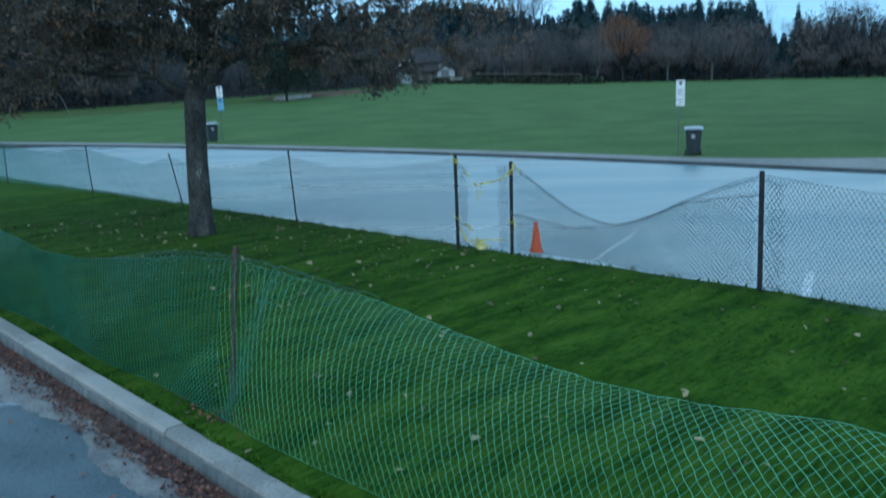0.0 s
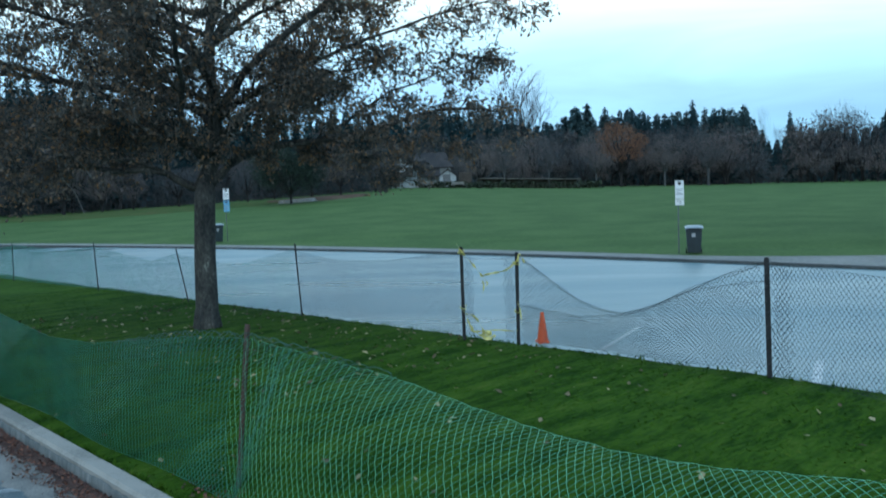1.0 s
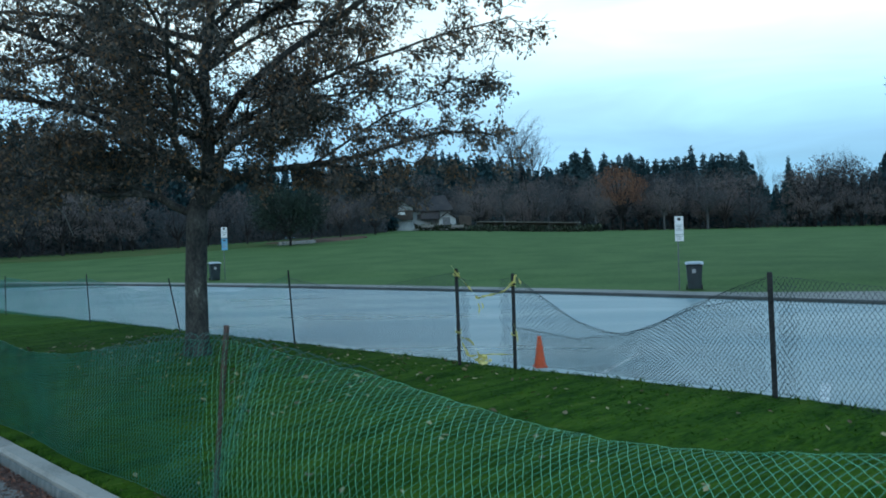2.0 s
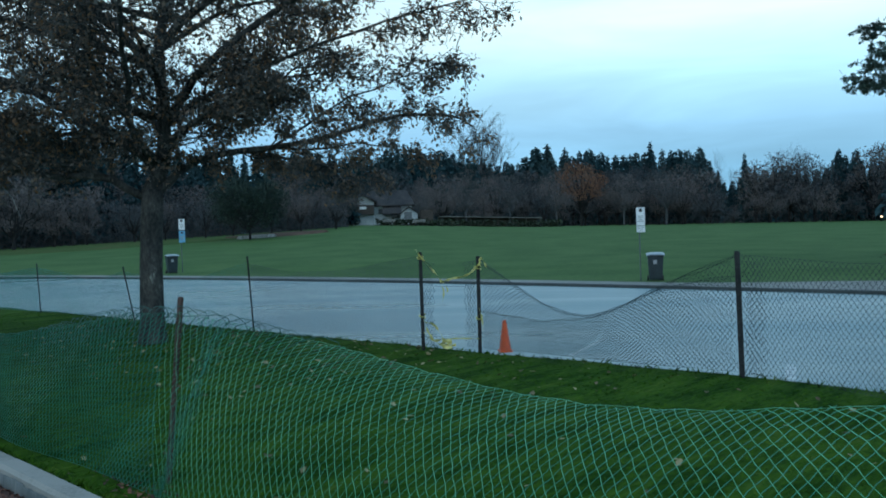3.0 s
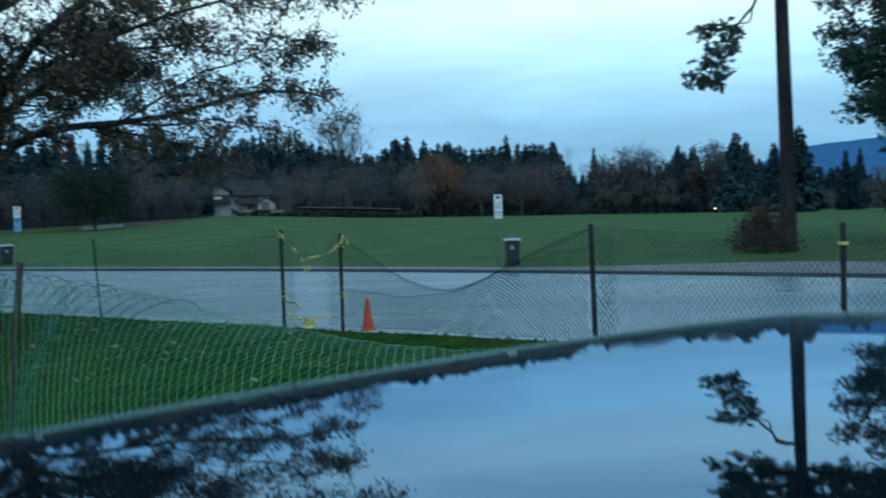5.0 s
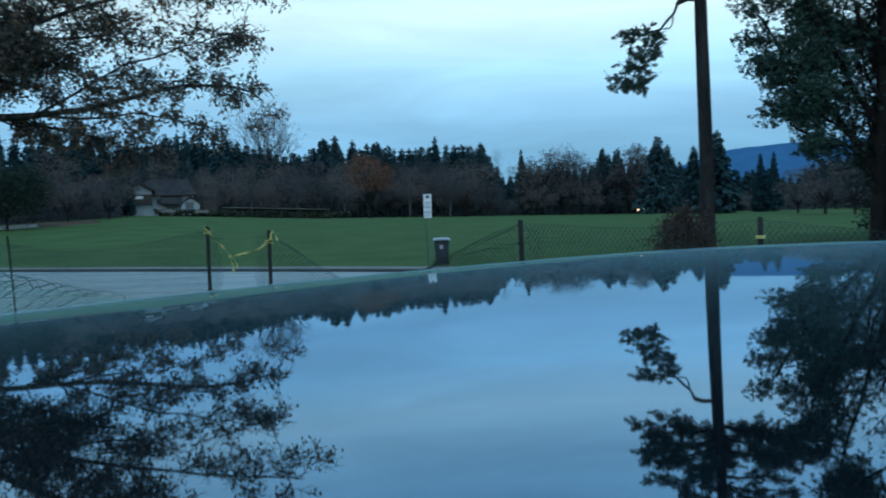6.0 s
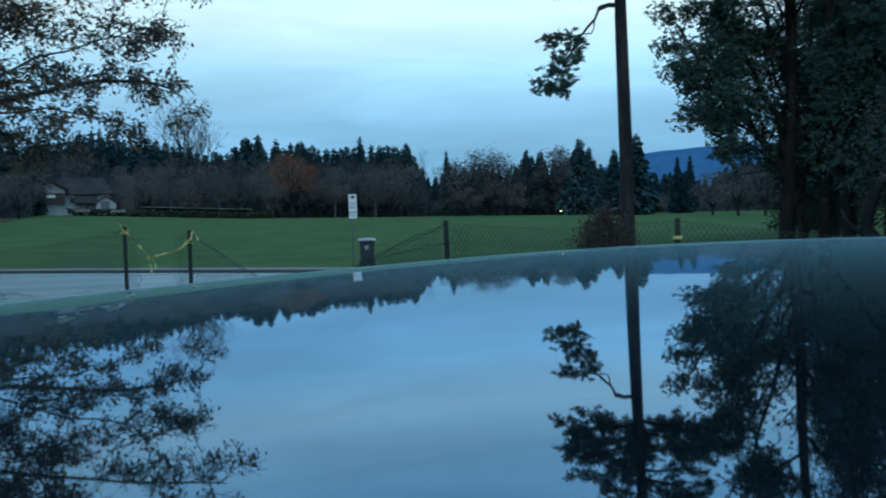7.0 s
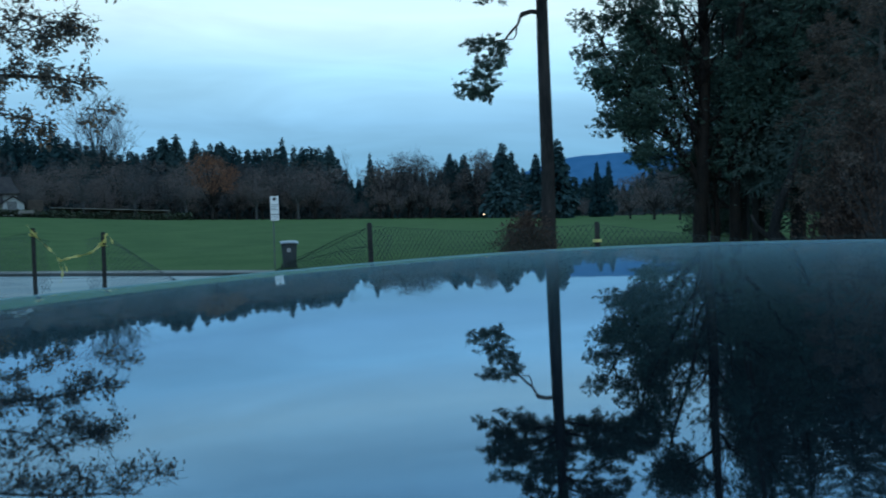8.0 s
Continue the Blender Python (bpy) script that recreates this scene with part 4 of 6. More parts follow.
def build_oak():
    """The verge tree: one forked trunk, long low limbs, thin brown leaves still hanging."""
    g = Grower(11)
    base = Vector((-4.2, 13.1, -0.08))
    V = lambda r, f, z: Vector((r, f, z))     # to the side, away, up
    trunk = [V(0, 0, -0.2), V(0.0, 0, 0.0), V(0.01, 0, 0.25), V(0.03, 0, 1.2), V(0.07, 0.02, 2.0), V(0.10, 0.02, 2.45)]
    tube(g.bv, g.bf, trunk, [0.25, 0.215, 0.19, 0.175, 0.170, 0.165], 14)
    for a in range(6):       # root flare
        w = a * 1.05 + 0.3
        tube(g.bv, g.bf, [V(0.12 * math.cos(w), 0.12 * math.sin(w), 0.3), V(0.17 * math.cos(w), 0.17 * math.sin(w), 0.08), V(0.21 * math.cos(w), 0.21 * math.sin(w), -0.06)], [0.08, 0.065, 0.045], 6)
    limbs = [
        ([V(0.075, 0.02, 2.05), V(0.10, 0.02, 2.45), V(0.3, 0.1, 3.2), V(0.28, 0.1, 4.2), V(0.4, 0.2, 5.4), V(0.5, 0.1, 7.0), V(0.55, 0.3, 8.6), V(0.7, 0.2, 10.0)], 0.172, 0.02, 1.7, 12),
        ([V(0.12, 0, 2.35), V(0.5, 0.1, 2.72), V(1.1, 0.2, 2.98), V(2.0, 0.1, 3.05), V(3.2, -0.1, 3.24), V(4.1, -0.3, 3.44), V(4.8, -0.4, 3.42), V(5.25, -0.5, 3.2)], 0.085, 0.010, 0.65, 13),
        ([V(0.05, 0, 2.3), V(-0.5, -0.1, 2.62), V(-1.3, -0.2, 2.68), V(-2.4, -0.6, 2.72), V(-3.8, -0.8, 2.85), V(-5.2, -1.2, 2.7)], 0.075, 0.014, 1.3, 12),
        ([V(0.2, 0.05, 2.75), V(-0.4, 0.2, 3.3), V(-1.3, 0.4, 3.75), V(-2.6, 0.5, 4.3), V(-4.0, 0.8, 4.8), V(-5.4, 0.9, 5.0)], 0.10, 0.02, 1.7, 11),
        ([V(0.28, 0.1, 3.5), V(0.9, -0.1, 4.2), V(1.9, -0.3, 4.9), V(3.0, -0.5, 5.5), V(4.1, -0.7, 5.95), V(4.9, -0.9, 6.25), V(5.7, -1.0, 6.5)], 0.08, 0.014, 0.9, 14),
        ([V(0.28, 0.1, 3.4), V(1.2, -0.1, 3.95), V(2.4, -0.3, 4.4), V(3.5, -0.5, 4.7), V(4.6, -0.7, 4.95), V(5.4, -0.8, 5.1)], 0.05, 0.008, 0.85, 15),
        ([V(2.0, 0.1, 3.05), V(2.9, 0.15, 3.6), V(3.7, 0.1, 3.92), V(4.4, 0.0, 4.15), V(5.0, -0.1, 4.3)], 0.024, 0.006, 0.65, 12),
        ([V(0.3, 0.1, 4.1), V(-0.2, -0.3, 4.9), V(-1.1, -0.6, 5.7), V(-2.2, -0.9, 6.6), V(-3.4, -1.2, 7.2)], 0.085, 0.018, 1.8, 10),
        ([V(0.35, 0.15, 4.8), V(1.0, 0.4, 5.5), V(2.1, 0.7, 6.2), V(3.4, 0.9, 6.8), V(4.7, 1.0, 7.2), V(5.9, 0.9, 7.5)], 0.08, 0.015, 1.5, 14),
        ([V(0.2, 0.1, 3.0), V(0.5, 0.9, 3.6), V(1.0, 2.0, 4.2), V(1.6, 3.2, 4.7)], 0.08, 0.02, 1.6, 9),
        ([V(0.2, 0.0, 2.9), V(0.1, -0.9, 3.5), V(0.5, -2.0, 4.2), V(0.9, -3.0, 4.8)], 0.075, 0.02, 1.5, 9),
        ([V(0.3, 0.1, 3.2), V(-0.6, 1.1, 3.9), V(-1.6, 2.2, 4.5), V(-2.8, 3.2, 5.0)], 0.075, 0.02, 1.6, 9),
        ([V(0.45, 0.2, 6.2), V(1.2, -0.3, 7.0), V(2.2, -0.6, 7.9), V(3.2, -0.8, 8.6)], 0.06, 0.015, 1.5, 9),
        ([V(0.45, 0.2, 5.8), V(0.2, -0.8, 6.4), V(0.6, -1.8, 7.2), V(1.0, -2.6, 7.8)], 0.06, 0.015, 1.4, 8),
        ([V(0.5, 0.15, 6.8), V(-0.4, 0.4, 7.8), V(-1.4, 0.6, 8.8), V(-2.2, 0.8, 9.6)], 0.06, 0.015, 1.5, 9),
        ([V(2.0, 0.1, 3.05), V(2.9, 0.0, 3.0), V(3.8, -0.2, 2.98), V(4.6, -0.3, 2.78)], 0.022, 0.006, 0.5, 3),
        ([V(-0.5, -0.1, 2.62), V(-1.6, -0.7, 2.9), V(-2.8, -1.2, 3.1), V(-4.4, -1.5, 3.2)], 0.04, 0.01, 0.9, 14),
        ([V(-0.4, 0.2, 3.3), V(-1.6, 0.6, 3.45), V(-3.0, 0.9, 3.5), V(-4.6, 1.1, 3.5)], 0.045, 0.01, 0.9, 14),
        ([V(1.3, 0.2, 3.0), V(2.0, 0.6, 2.95), V(2.9, 0.8, 2.75), V(3.5, 0.9, 2.45)], 0.035, 0.012, 0.7, 6),
        ([V(0.22, 0.08, 2.85), V(0.8, -0.4, 3.3), V(1.4, -0.7, 3.6), V(2.1, -0.9, 3.7)], 0.04, 0.008, 0.8, 8),
        ([V(0.28, 0.1, 3.6), V(0.9, 0.5, 3.9), V(1.6, 0.8, 4.1), V(2.3, 1.0, 4.2)], 0.04, 0.008, 0.8, 4),
        ([V(0.2, 0.05, 2.8), V(-0.4, -0.5, 3.2), V(-1.1, -0.8, 3.6), V(-1.9, -1.0, 3.8)], 0.04, 0.008, 0.85, 3),
    ]
    for k in range(11):
        z = 3.2 + 5.0 * k / 11 + g.rnd.uniform(-0.2, 0.2)
        a = k * 2.4 + g.rnd.uniform(-0.4, 0.4)
        reach = g.rnd.uniform(3.2, 5.4) * (1 - 0.05 * max(z - 5, 0))
        if math.cos(a) > 0.5 and z < 5.2:
            reach = 2.8
        o, w = V(0.3, 0.1, z), V(math.cos(a), math.sin(a), 0)
        limbs.append(([o, o + w * reach * 0.3 + V(0, 0, 0.6), o + w * reach * 0.65 + V(0, 0, 1.0), o + w * reach + V(0, 0, 1.1)], 0.05, 0.012, 1.1, 11))
    for z, f, reach in ((3.6, -1.0, 6.0), (5.2, 0.6, 6.2), (6.4, -0.6, 5.8), (7.4, 0.5, 5.0), (4.4, -2.2, 5.4), (8.0, -0.8, 4.4)):
        o = V(0.25, 0.1, z)
        limbs.append(([o, o + V(-reach * 0.3, f * 0.4, 0.5), o + V(-reach * 0.65, f * 0.8, 0.8), o + V(-reach, f, 0.7)], 0.06, 0.012, 1.2, 13))
    for pts, r0, r1, length, kids in limbs:
        fine = []
        for a, b in zip(pts, pts[1:]):
            fine += [a, a.lerp(b, 0.5) + Vector((g.rnd.uniform(-1, 1), g.rnd.uniform(-1, 1), g.rnd.uniform(-0.4, 1))) * 0.085 * (b - a).length]
        fine.append(pts[-1])
        g.limb(fine, r0, r1, 7)
        g.spread(fine, min(r0, 0.05), 3, length, 0.14 if length < 0.7 else 0.05, 0.05, kids + 3, 4, 0.12, 0.7, 0.55, 7)
    g.leaves(6, 0.080, 0.28, 0.6, 0.045, lambda p: 0.5 if p.x > 3.4 else 0.12 if p.x > 0.6 else 0.18 if p.z > 4 else 0.0)
    tree = thing("oak_tree", Matrix.Translation(base), "broad young oak with thin brown autumn leaves on the lawn", "tree")
    solid("trunk", g.bv, g.bf, M_BARK, tree, "grey-brown furrowed bark", smooth=True)
    solid("crown", g.lv, g.lf, M_LEAFOAK, tree, "sparse hanging brown leaves")
    for pts in ([(-1.85, -0.7, 3.35), (-1.98, -0.8, 2.95), (-1.9, -0.85, 2.6), (-1.72, -0.8, 2.35), (-1.6, -0.8, 2.02)], [(-1.95, -0.8, 3.2), (-1.7, -0.85, 2.95), (-1.52, -0.85, 2.75), (-1.4, -0.85, 2.55)], [(-0.7, -0.9, 3.95), (-0.95, -1.0, 3.75), (-0.92, -1.0, 3.45)], [(0.1, -0.5, 3.8), (0.0, -0.6, 3.5), (-0.12, -0.6, 3.1)], [(0.7, -0.3, 3.4), (0.62, -0.3, 3.1), (0.68, -0.3, 2.95), (0.55, -0.25, 2.72)]):
        bv, bf = [], []
        tube(bv, bf, [Vector(p) for p in pts], [0.009 - 0.005 * i / len(pts) for i in range(len(pts))], 4)
        solid("dead_twig", bv, bf, M_DEADTWIG, tree, "pale dead hanging twig")
    return len(g.lf)


build_oak()


def kite(v, f, p, way, length, width, lift=0.0, roll=0.0):
    """One flat spray of needles, widest past its middle and drooping at the tip."""
    w = way.normalized()
    s = w.cross(Vector((0, 0, 1)))
    s = s.normalized() if s.length > 1e-3 else Vector((1, 0, 0))
    s = Matrix.Rotation(roll, 3, w) @ s
    b = len(v)
    v += [p, p + w * length * 0.55 + s * width * 0.5 + Vector((0, 0, lift * length)), p + w * length + Vector((0, 0, -0.15 * length)), p + w * length * 0.5 - s * width * 0.5 + Vector((0, 0, lift * length))]
    f += [(b, b + 1, b + 2), (b, b + 2, b + 3)]


def conifer_mesh(seed, height, radius, tiers, boughs, steps, low=0.06, droop=0.25, wide=0.42, point=0.8):
    """A spire of whorled boughs: tiers up the stem, each bough a row of drooping sprays with side sprays."""
    rnd = random.Random(seed)
    bv, bf, lv, lf = [], [], [], []
    tube(bv, bf, [Vector((0, 0, -0.5)), Vector((0, 0, height * 0.5)), Vector((0, 0, height * 0.93))], [height * 0.018, height * 0.011, 0.02], 6)
    side = [rnd.uniform(0.78, 1.15) for k in range(8)]
    for i in range(tiers):
        t = (i + rnd.random() * 0.6) / tiers
        z = height * (low + (1.0 - low) * t)
        reach = radius * ((1 - t) ** point) * rnd.uniform(0.82, 1.12) + 0.10
        if t < 0.1:
            reach *= 0.6 + 4 * t
        n = boughs if t < 0.8 else max(4, boughs - 3)
        for k in range(n):
            a = 6.283 * (k + rnd.random()) / n + i
            r = reach * side[int(a * 8 / 6.2832) % 8] * rnd.uniform(0.7, 1.1)
            way = Vector((math.cos(a), math.sin(a), -droop * (1 - 0.7 * t) + (0.35 if t > 0.9 else 0)))
            m = max(1, round(steps * min(1.0, r / radius + 0.25)))
            unit = r / m
            for q in range(m):
                p = Vector((0, 0, z + rnd.uniform(-0.1, 0.1) * unit)) + way * unit * q
                L = unit * rnd.uniform(1.2, 1.75)
                kite(lv, lf, p, way + Vector((rnd.gauss(0, .2), rnd.gauss(0, .2), rnd.gauss(-.1, .15))), L, L * wide, 0.05, rnd.uniform(-1.3, 1.3))
                turn = rnd.choice((-1, 1)) * rnd.uniform(0.5, 1.1)
                kite(lv, lf, p + way * unit * 0.5, Matrix.Rotation(turn, 3, "Z") @ way + Vector((0, 0, rnd.uniform(-0.5, 0.1))), L * 0.85, L * wide, 0.03, rnd.uniform(-1.3, 1.3))
                kite(lv, lf, p + way * unit * rnd.random(), Vector((way.x * 0.3 + rnd.gauss(0, .2), way.y * 0.3 + rnd.gauss(0, .2), -0.8)), L * 0.8, L * wide, 0.0, rnd.uniform(-1.5, 1.5))
    for k in range(3):
        kite(lv, lf, Vector((0, 0, height * (0.93 + 0.01 * k))), Vector((rnd.gauss(0, .12), rnd.gauss(0, .12), 1)), height * 0.06, height * 0.008)
    return bv, bf, lv, lf


def crown_mesh(seed, height, radius, lobes, per, size, clear=0.16, flat=1.0, width=0.2):
    """A round-headed tree: forked limbs that each end in a lobe of the crown, and leaves and twig ends over the lobes."""
    rnd = random.Random(seed)
    bv, bf, lv, lf = [], [], [], []
    fork = height * clear
    tube(bv, bf, [Vector((0, 0, -0.5)), Vector((0.04, 0, fork * 0.5)), Vector((0, 0.04, fork * 1.1))], [height * 0.024, height * 0.019, height * 0.017], 7)
    mid, half = (height + fork) / 2, (height - fork) / 2
    for k in range(lobes):
        u, a = rnd.uniform(-0.85, 0.92), k * 2.39996 + rnd.uniform(-0.3, 0.3)
        ring = math.sqrt(max(1 - u * u, 0.05))
        inner = rnd.uniform(0.45, 0.78)
        c = Vector((math.cos(a) * ring * radius * inner, math.sin(a) * ring * radius * inner, mid + u * half * 0.72 * flat))
        lobe = radius * rnd.uniform(0.28, 0.44)
        stem = bent(Vector((0, 0, fork * rnd.uniform(0.9, 1.3))), c, rnd, 0.02 * height, 4)
        tube(bv, bf, stem, [height * 0.009 * (1 - 0.8 * i / 4) + 0.012 for i in range(5)], 4)
        for q in range(4):
            e = c + Vector((rnd.gauss(0, 1), rnd.gauss(0, 1), rnd.gauss(0.5, 0.8))).normalized() * lobe
            tube(bv, bf, [c, c.lerp(e, 0.5) + Vector((0, 0, 0.05 * height * rnd.random())), e], [0.035, 0.025, 0.012], 3)
        for q in range(per):
            o = Vector((rnd.gauss(0, 1), rnd.gauss(0, 1), rnd.gauss(0.1, 1))).normalized()
            p = c + Vector((o.x, o.y, o.z * 0.8)) * lobe * (rnd.random() ** 0.45) * rnd.uniform(0.8, 1.12)
            quad_leaf(lv, lf, p, o * 0.6 + Vector((rnd.gauss(0, .5), rnd.gauss(0, .5), rnd.gauss(0.35, .5))), size * rnd.uniform(0.6, 1.3), width, rnd.uniform(0, 6.28))
    return bv, bf, lv, lf


def bare_mesh(seed, height, radius, thick=1.0):
    """A leafless tree: steep forked limbs fanning into fine upright twigs."""
    rnd = random.Random(seed)
    bv, bf = [], []

    def grow(p, way, length, r, depth):
        q = bent(p, p + way * length, rnd, length * 0.035, 3)
        tube(bv, bf, q, [r * (1 - 0.5 * i / 3) for i in range(4)], 5 if depth > 2 else 3)
        if depth == 0:
            return
        for k in range(5 if depth > 1 else 4):
            t = 0.35 + 0.65 * (k + rnd.random()) / 5
            i = min(int(t * 3), 2)
            b = q[i].lerp(q[i + 1], t * 3 - i)
            s = way.orthogonal().normalized()
            s = Matrix.Rotation(rnd.uniform(0, 6.283), 3, way) @ s
            grow(b, (way + s * rnd.uniform(0.45, 1.0) + Vector((0, 0, 0.12))).normalized(), length * rnd.uniform(0.42, 0.62), max(r * 0.5, 0.011 * thick), depth - 1)

    tube(bv, bf, [Vector((0, 0, -0.5)), Vector((0.1, 0, height * 0.2)), Vector((0, 0.1, height * 0.36))], [height * 0.02 * thick, height * 0.016 * thick, height * 0.013 * thick], 8)
    for k in range(6):
        a = k * 1.05 + rnd.uniform(-0.3, 0.3)
        out = radius / height * rnd.uniform(0.5, 1.3) if k else 0.05
        grow(Vector((0, 0, height * (0.24 + 0.02 * k))), Vector((math.cos(a) * out, math.sin(a) * out, 0.8)).normalized(), height * rnd.uniform(0.36, 0.46), height * 0.0052 * thick, 3)
    top = max(p.z for p in bv)
    return [Vector((p.x, p.y, p.z * height / top)) for p in bv], bf, [], []


def tree_thing(name, meshes, bark, leaf, label, group, place):
    bv, bf, lv, lf = meshes
    t = thing(name, place, label, "tree", group)
    solid("trunk", bv, bf, bark, t)
    if lf:
        solid("crown", lv, lf, leaf, t)
    return t


def put(proto, x, y, z, turn, sx, sz):
    q = proto.scale
    return copy_thing(proto, pose(x, y, z, 0, 0, turn) @ Matrix.Diagonal((sx / q.x, sx / q.y, sz / q.z, 1)))


def polar(az, r):
    a = radians(az)
    return 0.55 + r * math.sin(a), 0.1 + r * math.cos(a)


def ground_at(x, y):
    return field_z(x, y) - 0.15


# skyline: azimuth and rise of the tree tops above the eye, in degrees
SKY = ((-36, 8.8), (-28, 8.0), (-23, 6.6), (-19, 5.9), (-13, 5.8), (-9.4, 5.9), (-6.5, 5.4), (-4, 5.65), (-3, 5.9), (-1.2, 5.6), (0.2, 5.6), (1.3, 5.2), (4.0, 4.5), (4.5, 4.3), (6.2, 5.2), (7.1, 5.3), (7.7, 4.7), (9.2, 5.0), (11.4, 4.85), (14, 4.8), (15.4, 4.7), (17.2, 4.7), (17.8, 4.0), (18.3, 3.3), (18.8, 2.3), (19.4, 2.5), (20.2, 3.3), (21.5, 3.75), (24.5, 3.4), (26, 3.9), (28.5, 4.0), (30, 3.9), (30.8, 2.8), (31.6, 2.4), (34.2, 2.3), (36.6, 2.3), (37.4, 1.6), (38.2, 1.9), (39.5, 2.9), (42, 3.2), (60, 5.0))


def build_woods():
    rnd = random.Random(3)
    far = "trees along the field"
    # one of each kind stands at its own place; the rest are copies
    con, bro, park, bare = [], [], [], []
    for k in range(4):
        con.append(tree_thing("conifer_tree", conifer_mesh(20 + k, 15, (2.9, 3.4, 2.5, 3.9)[k], (44, 42, 46, 40)[k], 9, 3, 0.06, 0.2, 0.5), M_BARKFIR, M_CONIFER, "dark green conifer at the field's far edge", far, pose(*polar(-34.5 - 0.9 * k, 104), -0.1)))
    for k in range(4):
        bro.append(tree_thing("autumn_tree", crown_mesh(40 + k, 11, (4.4, 4.8, 4.0, 5.2)[k], 15, 140, 0.34), M_BARKFIR, M_BROWN, "brown autumn tree at the field's far edge", far, pose(*polar(-34.5 - 1.7 * k, 92), -0.1)))

    def special(proto, az, r, rise, wide, base):
        x, y = polar(az, r)
        z = ground_at(x, y)
        h = 1.36 + r * math.tan(radians(rise)) - z
        return put(proto, x, y, z, rnd.uniform(0, 360), h / base * wide, h / base)

    # back row of conifers, close together
    az = -33.5
    while az < 58:
        left = az < -7
        special(rnd.choice(con), az, rnd.uniform(107, 118) if left else rnd.uniform(163, 186), lerp_table(SKY, az) * rnd.uniform(0.93, 1.03) * (0.9 if 20.5 < az < 25.3 or 26.9 < az < 28.7 else 1.0), rnd.uniform(0.9, 1.25), 15)
        az += (0.85 if left else 0.5) * rnd.uniform(0.7, 1.3)
    # round-headed trees before them, in two uneven rows
    for low, high, near, depth, step in ((0.62, 0.90, 150, 8, 1.5), (0.38, 0.66, 139, 8, 1.5)):
        az = -33.0
        while az < 52:
            left = az < -7
            r = rnd.uniform(near, near + depth) * (0.69 if left else 1.0)
            rise = lerp_table(SKY, az) * rnd.uniform(low, high)
            if 18.2 < az < 20.0 or 30.6 < az < 38:
                rise *= 0.6
            special(rnd.choice(bro), az, r, rise, rnd.uniform(0.85, 1.2), 11)
            az += step * (1.5 if left else 1.0) * rnd.uniform(0.7, 1.3)
    # single trees that stand out against the sky
    for k, az, r, rise, wide in ((2, 14.06, 158, 5.4, 1.0), (0, 7.1, 158, 5.65, 1.0), (1, 6.3, 160, 5.45, 1.15), (2, 8.3, 160, 5.3, 1.0), (0, 17.25, 158, 4.9, 1.1), (1, 15.4, 160, 4.75, 1.2), (2, 16.3, 160, 4.7, 1.1), (2, 20.05, 150, 4.3, 0.75), (0, 25.65, 150, 4.2, 0.9), (1, 26.6, 150, 4.05, 1.0), (3, 29.25, 138, 4.8, 1.05), (0, 29.95, 142, 4.2, 1.0), (1, 33.1, 118, 4.95, 1.25), (0, 31.6, 120, 4.0, 1.1), (0, 35.8, 128, 3.3, 0.75), (2, 36.6, 126, 3.35, 0.8), (2, -2.9, 164, 6.0, 0.9), (0, -4.1, 164, 5.75, 1.0), (1, 10.0, 166, 5.15, 1.0)):
        special(con[k], az, r, rise, wide, 15)
    for k, az, r, rise, wide in ((0, 21.5, 146, 4.35, 1.15), (1, 22.7, 148, 4.2, 1.2), (3, 24.2, 147, 4.1, 1.2), (2, 27.5, 148, 4.4, 1.1), (0, 28.4, 150, 4.5, 1.0), (2, 20.7, 150, 3.6, 1.0), (3, 16.2, 146, 3.9, 1.1), (1, 10.9, 146, 4.0, 1.1), (3, 39.6, 96, 3.1, 1.2), (1, 38.0, 104, 2.3, 1.2), (2, 41.3, 92, 3.2, 1.1), (0, 12.6, 146, 4.0, 1.1), (3, 3.4, 142, 4.3, 1.0), (2, 5.4, 146, 4.2, 1.0), (1, -0.4, 132, 3.6, 1.2), (3, -6.9, 124, 4.3, 1.1), (0, -9.0, 118, 4.5, 1.1)):
        special(bro[k], az, r, rise, wide, 11)
    # tall leafless trees above the rest
    for k, (az, r, rise, wide) in enumerate(((2.1, 172, 8.5, 1.0), (3.3, 175, 7.6, 0.9))):
        x, y = polar(az, r)
        z = ground_at(x, y)
        h = 1.36 + r * math.tan(radians(rise)) - z
        bare.append(tree_thing("bare_tree", bare_mesh(60 + k, 17, 4.4), M_TWIG, M_TWIG, "tall bare grey tree standing above the woods", far, pose(x, y, z, 0, 0, 50 * k) @ Matrix.Diagonal((h / 17 * wide, h / 17 * wide, h / 17, 1))))
    for k, (az, rise, wide) in enumerate(((22.9, 4.9, 0.6), (23.7, 4.6, 0.6), (18.4, 4.8, 0.36), (19.3, 3.6, 0.45))):
        if k == 0:
            x, y = polar(az, 176)
            z = ground_at(x, y)
            h = 1.36 + 176 * math.tan(radians(rise)) - z
            slim = tree_thing("bare_tree", bare_mesh(63, 17, 4.4, 0.45), M_TWIG, M_TWIG, "slim bare grey tree behind the woods", far, pose(x, y, z) @ Matrix.Diagonal((h / 17 * wide, h / 17 * wide, h / 17, 1)))
        else:
            special(slim, az, 176, rise, wide, 17)
    x, y = polar(9.3, 134)
    z = ground_at(x, y)
    tree_thing("orange_tree", crown_mesh(77, 11.4, 4.3, 22, 190, 0.27, 0.2), M_BARKFIR, M_ORANGE, "rusty orange autumn tree among darker woods", far, pose(x, y, z, 0, 0, 40))
